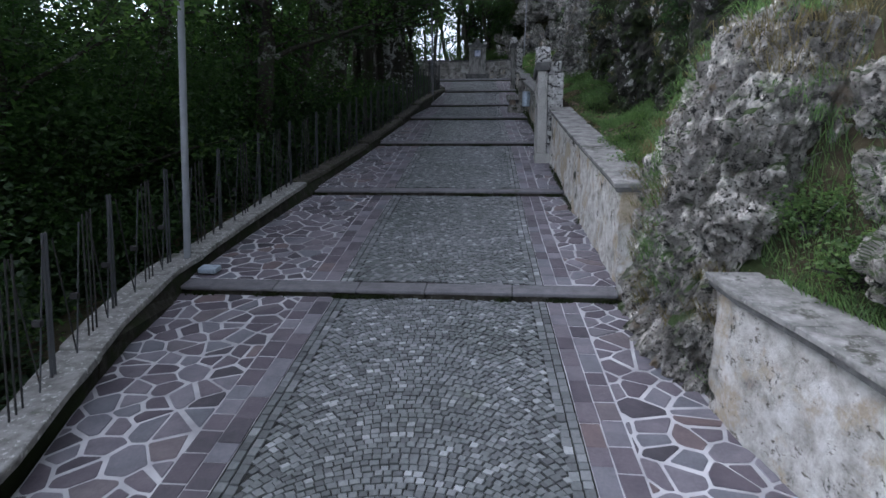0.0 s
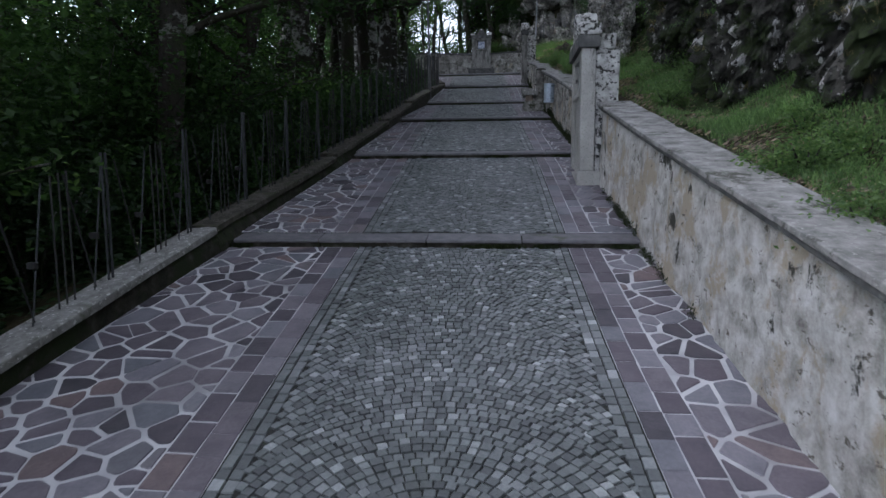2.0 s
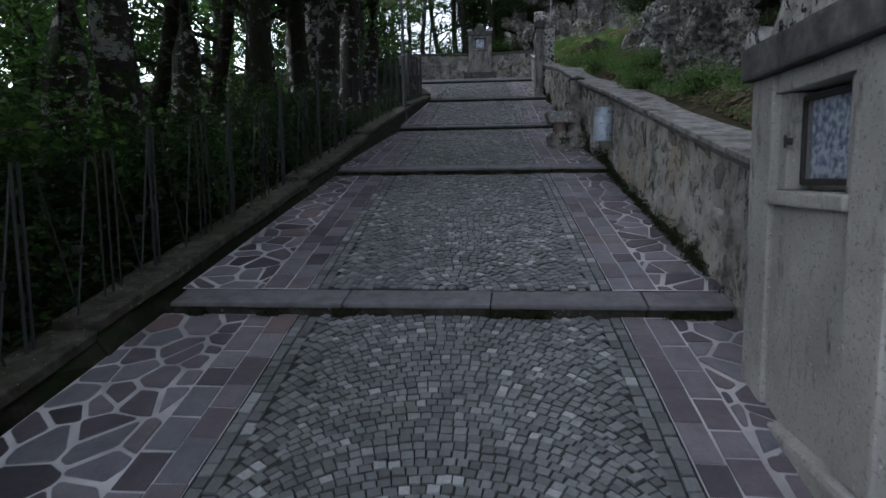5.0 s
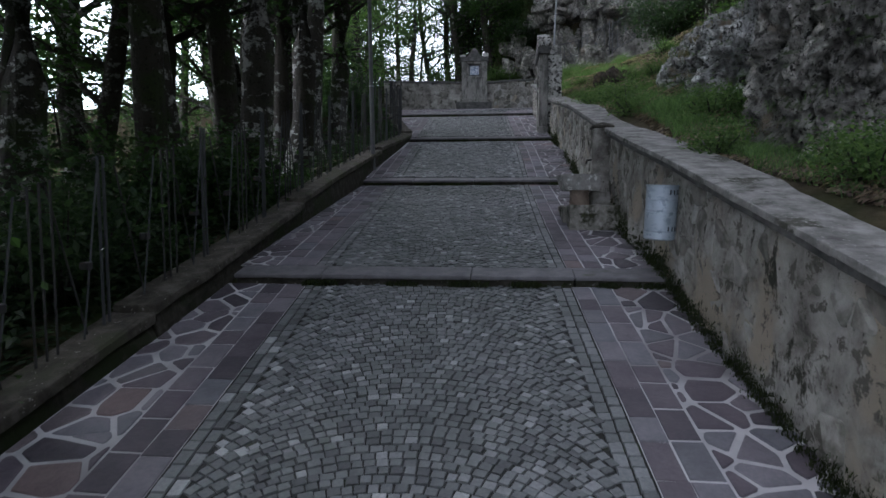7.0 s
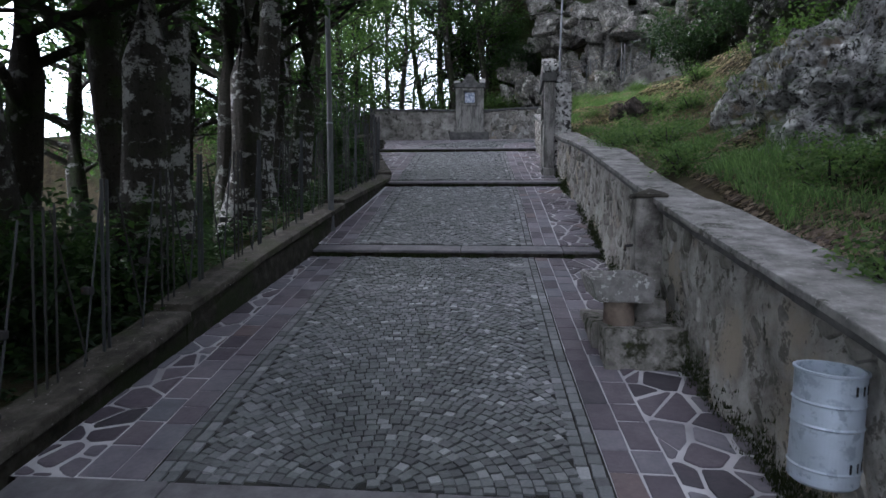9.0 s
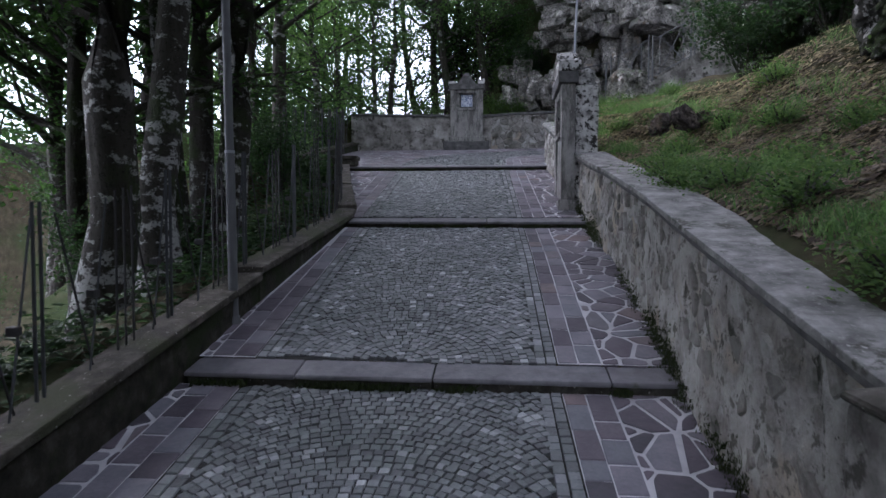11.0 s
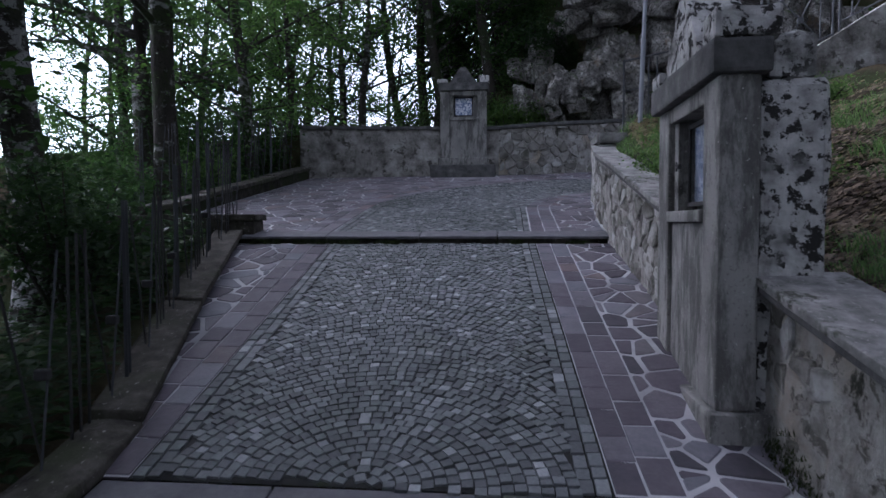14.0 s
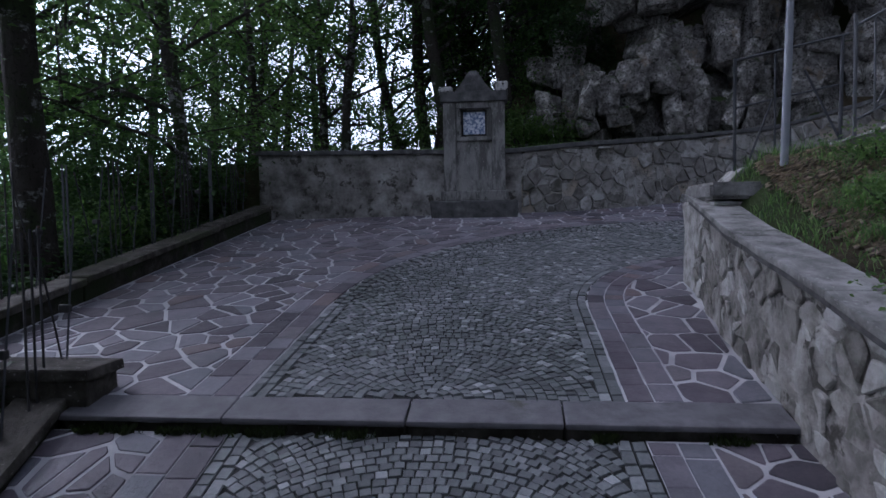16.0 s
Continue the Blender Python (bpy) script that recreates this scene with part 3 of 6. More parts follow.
def sett_mesh(k):
    rng = random.Random(40 + k)
    a, b = 0.5 * rng.uniform(0.97, 1.0), 0.5 * rng.uniform(0.97, 1.0)
    ring = [(sx * a * rng.uniform(0.95, 1.0), sy * b * rng.uniform(0.95, 1.0)) for sx, sy in ((-1, -1), (1, -1), (1, 1), (-1, 1))]
    v = [(x, y, -0.5) for x, y in ring] + [(x, y, -0.1) for x, y in ring] + [(x * 0.94, y * 0.94, rng.uniform(-0.03, 0.03)) for x, y in ring]
    f = []
    for i in range(4):
        j = (i + 1) % 4
        f += [(i, j, 4 + j, 4 + i), (4 + i, 4 + j, 8 + j, 8 + i)]
    f.append((8, 9, 10, 11))
    me = bpy.data.meshes.new("sett")
    me.from_pydata(v, [], f)
    me.materials.append(SETT)
    return me, np.array(v), f


SETTS = [sett_mesh(k) for k in range(14)]


def lay_setts(root, path, s0, s1, single, rng):
    """Segmental arches of small cubes between two straight rows on either side."""
    spots = []
    d = 0.06
    half = path((s0 + s1) / 2)[3] - 0.158
    for side in (-1, 1):
        for row in (0, 1):
            s = s0 + 0.004
            while s < s1 - 0.03:
                ln = min(rng.uniform(0.075, 0.12), s1 - 0.004 - s)
                w = side * (path(s)[3] - 0.044 - 0.075 * row)
                spots.append((s + ln / 2, w, 0.0, 0.067, ln - 0.001))
                s += ln
    # rings about the middle of the bay's foot, then arches that climb and run out along the sides
    steep = radians(66)
    radius = half / math.sin(steep)
    k = 1
    while k * d < s1 - s0 + radius:
        crest = k * d
        r, base = (crest, s0) if crest < radius else (radius, s0 + crest - radius)
        end = min(math.pi / 2, math.asin(min(1.0, half / r)))
        a = -end + rng.uniform(0, 0.05) / r
        while a < end - 0.02 / r:
            wide = abs(a) > radians(50) and crest >= radius
            ln = rng.uniform(0.054, 0.074)
            mid = min(a + ln / 2 / r, end)
            ly = d if crest < radius else d * math.cos(mid) * (2 if wide else 1)
            a += ln / r
            if wide and k % 2:
                continue
            w, s = r * math.sin(mid), base + r * math.cos(mid) + rng.uniform(-0.005, 0.005)
            lo, hi = max(s - ly / 2, s0 + 0.003), min(s + ly / 2, s1 - 0.003)
            if abs(mid) > radians(58):
                lo, hi = max(s - ln / 2, s0 + 0.003), min(s + ln / 2, s1 - 0.003)
            if hi - lo > 0.02 and abs(w) < half and s0 < s < s1:
                side = ly if abs(mid) > radians(58) else hi - lo
                spots.append((s, w * (path(s)[3] - 0.158) / half, -mid, ln - rng.uniform(0.002, 0.008), max(0.034, side - rng.uniform(-0.001, 0.003))))
        k += 1
    verts, faces, made = [], [], 0
    spots.sort()
    for s, w, turn, lx, ly in spots:
        cx, cy, h, _ = path(s)
        x, y = cx + w * math.cos(h), cy + w * math.sin(h)
        z = way_z(x, y) + rng.uniform(-0.004, 0.004)
        e = 0.1
        gx, gy = (way_z(x + e, y) - way_z(x - e, y)) / (2 * e), (way_z(x, y + 0.02) - way_z(x, y - 0.02)) / 0.04
        gy = gy if abs(gy) < 0.6 else 0.2
        nrm = Vector((-gx + rng.uniform(-0.05, 0.05), -gy + rng.uniform(-0.05, 0.05), 1)).normalized()
        ax = Vector((math.cos(h + turn), math.sin(h + turn), 0))
        ax = (ax - nrm * ax.dot(nrm)).normalized()
        ay = nrm.cross(ax)
        me, tv, tf = SETTS[rng.randrange(len(SETTS))]
        if made < single and abs(w) < half:
            m = Matrix(((ax.x * lx, ay.x * ly, nrm.x * 0.07, x), (ax.y * lx, ay.y * ly, nrm.y * 0.07, y), (ax.z * lx, ay.z * ly, nrm.z * 0.07, z), (0, 0, 0, 1)))
            ob = new("sett", me)
            ob.parent = root
            ob.matrix_basis = m
            made += 1
        else:
            basis = np.array([ax[:], ay[:], nrm[:]]) * np.array([[lx], [ly], [0.07]])
            n0 = len(verts)
            verts.extend((tv @ basis + np.array([x, y, z])).tolist())
            faces.extend(tuple(n0 + i for i in f) for f in tf)
    ob = raw("sett_field", verts, faces, SETT, root, label="small worn grey porphyry setts laid in arches")
    ob["kind"] = "stuff"


def lay_border(root, path, s0, s1, side, widths, ok, rng, edge=None):
    """Rows of squared tiles beside the setts."""
    off = 0.0
    for wd in widths:
        s = s0 + 0.012
        while s < s1 - 0.05:
            ln = min(rng.uniform(0.2, 0.34), s1 - s - 0.012)
            if s1 - s - ln < 0.12:
                ln = s1 - s - 0.012
            half = path(s + ln / 2)[3]
            w0, w1 = half + off + 0.005, half + off + wd - 0.005
            poly = []
            gap = 0.009 if off else 0.003
            for ds, w in ((gap, w0), (gap, w1), (ln - gap, w1), (ln - gap, w0)):
                poly.append(at(path, s + ds + rng.uniform(-0.004, 0.004), side * (w + path(s + ds)[3] - half) + rng.uniform(-0.004, 0.004)))
            if side < 0:
                poly.reverse()
            if edge:
                poly = [(max(x, edge(y)), y) for x, y in poly]
            if all(ok(*p) for p in poly) and max(p[0] for p in poly) - min(p[0] for p in poly) > 0.05:
                lift = rng.uniform(0.0, 0.004)
                v, f = prism(poly, lambda x, y: way_z(x, y) + lift, 0.03, 0.005)
                raw("tile", v, f, TILE, root)
            s += ln
        off += wd


def lay_flags(root, cells, rng):
    for poly in cells:
        lift = rng.uniform(0.0, 0.005)
        v, f = prism(poly, lambda x, y: way_z(x, y) + lift, 0.03, 0.005)
        raw("flagstone", v, f, FLAG, root)


def strip(name, y0, y1, left, right, drop, material, parent=None):
    """A sheet that follows the way between two lines."""
    n = max(2, int((y1 - y0) / 0.25) + 1)
    verts, faces = [], []
    for j in range(n + 1):
        y = y0 + (y1 - y0) * j / n
        yy = min(max(y, y0 + 1e-4), y1 - 1e-4)
        a, b = left(y), right(y)
        for i in range(5):
            x = a + (b - a) * i / 4
            verts.append((x, y, way_z(x, yy) - drop))
    for j in range(n):
        for i in range(4):
            q = j * 5 + i
            faces.append((q, q + 1, q + 6, q + 5))
    return raw(name, verts, faces, material, parent)


SLAB = 0.27
BORDER_L, BORDER_R = (0.175, 0.175), (0.15, 0.165)


def build_bay(y0, y1, seed, label):
    rng = random.Random(seed)
    root = strip("pavement", y0, y1, lambda y: KERB_X(y) - 0.04, COB_L, 0.004, MORTAR)
    side = strip("mortar_strip", y0, y1, COB_R, lambda y: WALL_X(y) + 0.06, 0.004, MORTAR, root)
    tagged(root, label, "paving", "bays of the stepped way", "structure")
    strip("joint_bed", y0, y1, lambda y: COB_L(y) - 0.005, lambda y: COB_R(y) + 0.005, 0.011, BED, root)
    lay_border(root, straight, y0, y1, -1, BORDER_L, lambda x, y: True, rng, lambda y: KERB_X(y) + 0.012)
    lay_border(root, straight, y0, y1, 1, BORDER_R, lambda x, y: x < WALL_X(y) - 0.02, rng)
    bl, br = sum(BORDER_L) + 0.01, sum(BORDER_R) + 0.01
    lay_flags(root, crazy(-3.75, -1.9, y0, y1, 0.21, 0.019, [lambda x, y: KERB_X(y) - 0.03 - x, lambda x, y: x - COB_L(y) + bl, lambda x, y: y0 + 0.012 - y, lambda x, y: y - y1 + 0.012], rng, 1.28), rng)
    lay_flags(root, crazy(-0.2, 2.6, y0, y1, 0.2, 0.017, [lambda x, y: COB_R(y) + br - x, lambda x, y: x - WALL_X(y) - 0.02, lambda x, y: y0 + 0.012 - y, lambda x, y: y - y1 + 0.012], rng, 1.2), rng)
    lay_setts(root, straight, y0, y1, 290, rng)


def build_terrace(y0):
    rng = random.Random(77)
    x0, x1 = -5.22, 8.0

    def free(x, y):
        if y < 35.75:
            return x < WALL_X(y) - 0.03
        return y > 36.02 or x < 0.4

    def on_setts(x, y, grow):
        """Above zero on the setts, widened by grow."""
        if y < TURN_Y:
            return min(x - TURN_X + R_OUT + grow, TURN_X - R_IN + grow - x)
        if x < TURN_X:
            r = math.hypot(x - TURN_X, y - TURN_Y)
            return min(r - R_IN + grow, R_OUT + grow - r)
        return min(y - TURN_Y - R_IN + grow, TURN_Y + R_OUT + grow - y)

    verts, faces, nx, ny = [], [], 250, 150
    for j in range(ny + 1):
        for i in range(nx + 1):
            x = x0 - 0.05 + (x1 - x0) * i / nx
            y = y0 + (BACK(x) + 0.05 - y0) * j / ny
            verts.append((x, y, way_z(x, max(y, y0 + 0.001)) - (0.03 if on_setts(x, y, -0.012) > 0 else 0.004)))
    for j in range(ny):
        for i in range(nx):
            q = j * (nx + 1) + i
            x, y = verts[q][0], verts[q][1]
            if x > 0.75 and y < 35.55:
                continue
            faces.append((q, q + 1, q + nx + 2, q + nx + 1))
    root = raw("pavement", verts, faces, MORTAR)
    tagged(root, "terrace of purple crazy paving with curved grey setts", "paving", "bays of the stepped way", "structure")
    end = TURN_Y + (R_IN + R_OUT) / 2 * math.pi / 2 + 5.5
    verts, faces, n = [], [], 70
    for j in range(n + 1):
        s = y0 + (end - y0) * j / n
        for w in (-1.137, -0.57, 0, 0.57, 1.137):
            x, y = at(curved, s, w)
            verts.append((x, y, way_z(x, max(y, y0 + 0.001)) - 0.011))
    for j in range(n):
        for i in range(4):
            q = j * 5 + i
            faces.append((q, q + 1, q + 6, q + 5))
    raw("joint_bed", verts, faces, BED, root)
    lay_border(root, curved, y0, end, -1, BORDER_L, lambda x, y: y < BACK(x) - 0.05 and free(x, y), rng)
    lay_border(root, curved, y0, end, 1, BORDER_R, lambda x, y: free(x, y), rng)
    lay_flags(root, crazy(x0, 6.0, y0, 41.9, 0.25, 0.018, [lambda x, y: y0 + 0.012 - y, lambda x, y: y - BACK(x) + 0.06, lambda x, y: -5.18 - x, lambda x, y: min(x - WALL_X(min(y, 35.7)) + 0.03, 36.02 - y), lambda x, y: on_setts(x, y, 0.36 if x < -1.6 or y > 38 else 0.325), lambda x, y: min(x + 2.52, -1.0 - x, y - 40.16)], rng, 1.1), rng)
    lay_setts(root, curved, y0, end, 290, rng)


def build_step(y, z, seed):
    """Long stone nosings laid across the way."""
    rng = random.Random(seed)
    root = tagged(empty("step", pose(0, y, z)), "low step of long worn grey stone slabs", "step", "steps of the way", "structure")
    x, end = KERB_X(y) + 0.005, WALL_X(y) - 0.01
    while x < end - 0.05:
        ln = rng.uniform(0.75, 1.3)
        if end - x - ln < 0.45:
            ln = end - x
        bm = bmesh.new()
        box(bm, (x + 0.003, 0.0, -0.036), (x + ln - 0.003, SLAB, 0.0), 0.013, 2)
        bmesh.ops.subdivide_edges(bm, edges=[e for e in bm.edges if e.calc_length() > 0.3], cuts=4)
        rough_up(bm, 0.006, 5, seed + x)
        for v in bm.verts:
            v.co.z += 0.19 * v.co.y
        part("slab", bm, STEP, root)
        # riser set back in darker mossy concrete, painting in shade below the nosing
        bm = bmesh.new()
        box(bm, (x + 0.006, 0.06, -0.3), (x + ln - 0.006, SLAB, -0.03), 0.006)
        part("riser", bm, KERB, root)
        x += ln


# ---- walls beside the way ----
def build_wall(name, y0, y1, label, stones=(), material=None):
    """A retaining wall with an uneven face and a coping of long slabs."""
    rng = random.Random(name)
    n, m = max(4, int((y1 - y0) / 0.07)), 14
    verts, faces = [], []
    for j in range(n + 1):
        y = y0 + (y1 - y0) * j / n
        zb, zt = edge_z(y) - 0.45, edge_z(y) + WALL_H(y) - 0.07
        for i in range(m + 1):
            k = i / m
            z = zb + (zt - zb) * k
            p = Vector((0, y, z))
            x = WALL_X(y) + 0.03 * k - 0.05 * abs(noise.noise(p * 2.1)) - 0.022 * noise.noise(p * 6.3) - 0.008 * noise.noise(p * 17)
            verts.append((x, y, z))
        verts.append((WALL_X(y) + 0.4, y, zt))
        verts.append((WALL_X(y) + 0.4, y, zb))
    w = m + 3
    for j in range(n):
        for i in range(w - 1):
            q = j * w + i
            faces.append((q, q + w, q + w + 1, q + 1))
    faces.append(tuple(range(w)))
    faces.append(tuple(range(n * w, n * w + w))[::-1])
    root = raw(name, verts, faces, material or RENDER, smooth=True)
    tagged(root, label, "wall", kind="structure")
    y = y0 - 0.02
    while y < y1 - 0.05:
        ln = min(rng.uniform(1.0, 1.7), y1 + 0.02 - y)
        if y1 - y - ln < 0.4:
            ln = y1 + 0.02 - y
        back = 0.41 if y0 < 30 else 0.25
        # each slab lies on a set-back band in the darker cap stone
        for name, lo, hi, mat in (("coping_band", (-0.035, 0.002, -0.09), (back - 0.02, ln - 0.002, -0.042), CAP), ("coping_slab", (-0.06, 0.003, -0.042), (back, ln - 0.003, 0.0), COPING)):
            bm = bmesh.new()
            box(bm, lo, hi, 0.007, 2)
            bmesh.ops.subdivide_edges(bm, edges=[e for e in bm.edges if e.calc_length() > 0.25], cuts=6)
            rough_up(bm, 0.006, 4, y)
            for v in bm.verts:
                yy = y + v.co.y
                v.co = Vector((v.co.x + WALL_X(yy), yy, v.co.z + edge_z(yy) + WALL_H(yy) + rng.uniform(-0.0015, 0.0015)))
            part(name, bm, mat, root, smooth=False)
        y += ln
    for a, b, keep, size in stones:
        cells = crazy(a, b, -0.35, 1.2, size, 0.012, [lambda u, v: a - u, lambda u, v: u - b, lambda u, v: -0.3 - v, lambda u, v: v - WALL_H(u) + 0.1], rng, 1.2)
        for poly in cells:
            if rng.random() > keep:
                continue
            h, du, dt = rng.uniform(-0.004, 0.026), rng.uniform(-0.16, 0.16), rng.uniform(-0.16, 0.16)
            gu, gt = sum(q[0] for q in poly) / len(poly), sum(q[1] for q in poly) / len(poly)
            v, f = prism(poly, lambda u, t: h + du * (u - gu) + dt * (t - gt), 0.08, 0.014)
            v = [(WALL_X(u) + 0.012 - d, u, edge_z(u) + t) for u, t, d in v]
            raw("stone", v, f, RUBBLE, root)
    return root


def build_back_wall():
    rng = random.Random(5)
    x0, x1, n, m = -5.45, 9.0, 200, 12
    verts, faces = [], []
    for j in range(n + 1):
        x = x0 + (x1 - x0) * j / n
        zb, zt = way_z(x, 40.3) - 0.3, BACK_TOP(x) - 0.07
        for i in range(m + 1):
            z = zb + (zt - zb) * i / m
            p = Vector((x, 0, z))
            verts.append((x, BACK(x) - 0.05 * abs(noise.noise(p * 2.0)) - 0.02 * noise.noise(p * 6), z))
        verts.append((x, BACK(x) + 0.42, zt))
        verts.append((x, BACK(x) + 0.42, zb))
    w = m + 3
    for j in range(n):
        for i in range(w - 1):
            q = j * w + i
            faces.append((q, q + 1, q + w + 1, q + w))
    faces.append(tuple(range(w))[::-1])
    faces.append(tuple(range(n * w, n * w + w)))
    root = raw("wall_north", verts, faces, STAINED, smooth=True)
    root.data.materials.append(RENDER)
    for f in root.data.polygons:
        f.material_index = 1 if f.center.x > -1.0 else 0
    tagged(root, "stained stone and render wall closing the terrace", "wall", kind="structure")
    x = x0 - 0.03
    while x < x1 - 0.1:
        ln = min(rng.uniform(1.0, 1.5), x1 - x)
        bm = bmesh.new()
        box(bm, (0.004, -0.06, -0.075), (ln - 0.004, 0.44, 0.0), 0.014, 2)
        bmesh.ops.subdivide_edges(bm, edges=[e for e in bm.edges if e.calc_length() > 0.25], cuts=5)
        rough_up(bm, 0.01, 4, x)
        for v in bm.verts:
            xx = x + v.co.x
            v.co = Vector((xx, v.co.y + BACK(xx), v.co.z + BACK_TOP(xx)))
        part("coping_slab", bm, CAP, root)
        x += ln
    for a, b, keep, size in ((-0.95, 7.0, 0.72, 0.2),):
        for poly in crazy(a, b, 7.9, 11.0, size, 0.014, [lambda u, v: a - u, lambda u, v: u - b, lambda u, v: way_z(u, 40.5) - v, lambda u, v: v - BACK_TOP(u) + 0.1], rng, 1.15):
            if rng.random() > keep:
                continue
            h, du, dt = rng.uniform(0.0, 0.03), rng.uniform(-0.12, 0.12), rng.uniform(-0.12, 0.12)
            gu, gt = sum(q[0] for q in poly) / len(poly), sum(q[1] for q in poly) / len(poly)
            v, f = prism(poly, lambda u, t: h + du * (u - gu) + dt * (t - gt), 0.08, 0.016)
            raw("stone", [(u, BACK(u) - 0.028 - d, t) for u, t, d in v], f, RUBBLE, root)


KERB_RISE = table([(0, 0.2), (8, 0.2), (10.6, 0.21), (14.6, 0.18), (18.4, 0.18), (21.5, 0.22), (25.9, 0.2), (29.4, 0.06), (33.35, 0.07), (33.9, 0.22), (40, 0.22)])
KERB_LEAN = table([(7, 0.0), (10.6, 0.09), (15, 0.11), (18.4, 0.06), (21, 0.0)])


def build_kerb(ends, line, seed, name="kerb"):
    """A low mossy parapet of stepped slabs that carries the railing. Its inner face leans back where it is lowest."""
    for y, y1 in zip(ends, ends[1:]):
        ln = y1 - y
        za = edge_z(y) + KERB_RISE(y)
        zb = edge_z(y1) + KERB_RISE(y1) - (0.05 if 7 < y < 29 else 0.015)
        wide = 0.36 if y < 6 else 0.3

        def lay(bm, face=0.0):
            for v in bm.verts:
                yy = y + v.co.y
                lean = KERB_LEAN(yy) * (1.0 if v.co.x < -0.1 else min(1.0, max(0.0, 1 + (v.co.z + 0.06) / 0.16)))
                v.co = Vector((v.co.x + line(yy) - lean, yy, v.co.z + za + (zb - za) * v.co.y / ln))

        bm = bmesh.new()
        box(bm, (0.02 - wide, 0.0, -0.75), (-0.015, ln, -0.06), 0.01)
        bmesh.ops.subdivide_edges(bm, edges=[e for e in bm.edges if e.calc_length() > 0.25], cuts=9)
        rough_up(bm, 0.015, 4, y + seed)
        lay(bm)
        # blocks take the darker copy, so shade below the slab is in the colour
        ob = part(name, bm, KERB_SHADE)
        tagged(ob, "mossy low parapet block with a worn top slab", "kerb", "parapet blocks", "structure")
        bm = bmesh.new()
        box(bm, (-wide, 0.006, -0.07), (0.02, ln - 0.006, 0.0), 0.014, 2)
        bmesh.ops.subdivide_edges(bm, edges=[e for e in bm.edges if e.calc_length() > 0.2], cuts=8)
        rough_up(bm, 0.014, 5, y + 3)
        lay(bm)
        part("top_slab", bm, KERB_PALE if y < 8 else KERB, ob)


for k, (y, z) in enumerate(STEPS):
    build_step(y, z, 300 + k)
build_wall("wall_1", -1.5, 4.35, "whitewashed rough retaining wall with stone coping", material=LIMEWASH)
build_wall("wall_2", 6.55, 13.22, "flaking lime-rendered retaining wall with stone coping", stones=((8.5, 13.0, 0.02, 0.19),), material=LIMEWASH)
build_wall("wall_3", 14.45, 29.6, "stained rubble retaining wall with flaking render and coping", stones=((15.5, 19.0, 0.28, 0.16), (19.0, 29.5, 0.42, 0.14)))
build_wall("wall_4", 30.7, 35.72, "grey rubble stone retaining wall with stone coping", material=STAINED, stones=((30.8, 35.7, 0.95, 0.145),))
build_back_wall()
build_kerb((-1.0, 1.9, 4.4, 6.9, 10.6, 14.6, 18.4, 21.5, 25.9, 29.5, 31.1, 33.2), KERB_X, 11)
build_kerb((33.95, 35.4, 38.2, 40.2), lambda y: -5.2, 12)


def build_return():
    """The parapet's short return along the terrace's edge."""
    for name, lo, hi, mat in (("kerb", (-5.45, 33.2, 6.4), (-3.64, 33.5, 7.15), KERB), ("top_slab", (-5.47, 33.17, 7.15), (-3.61, 33.53, 7.22), KERB)):
        bm = bmesh.new()
        box(bm, lo, hi, 0.014, 2)
        bmesh.ops.subdivide_edges(bm, edges=[e for e in bm.edges if e.calc_length() > 0.2], cuts=6)
        rough_up(bm, 0.012, 5, lo[2])
        if name == "kerb":
            root = tagged(part(name, bm, mat), "mossy low parapet block turning along the terrace edge", "kerb", "parapet blocks", "structure")
        else:
            part(name, bm, mat, root)


build_return()

# ---- wayside shrines ----
def make_picture():
    m = Mat("faded_tile_picture", 0.35, spec=0.5)
    c = m.ramp(m.noise(26, 4, 0.6), [(0.36, (0.10, 0.15, 0.30)), (0.47, (0.30, 0.36, 0.50)), (0.55, (0.7, 0.73, 0.8)), (0.7, (0.82, 0.83, 0.86))])
    m.color(c)
    return m.m


def make_glass():
    m = Mat("dusty_glass", 0.08, spec=0.5)
    m.b.inputs["Transmission Weight"].default_value = 1.0
    m.b.inputs["IOR"].default_value = 1.45
    m.color((0.9, 0.93, 0.95))
    m.bump(m.noise(5, 3), 0.12, 0.02)
    return m.m


PICTURE, GLASS = make_picture(), make_glass()


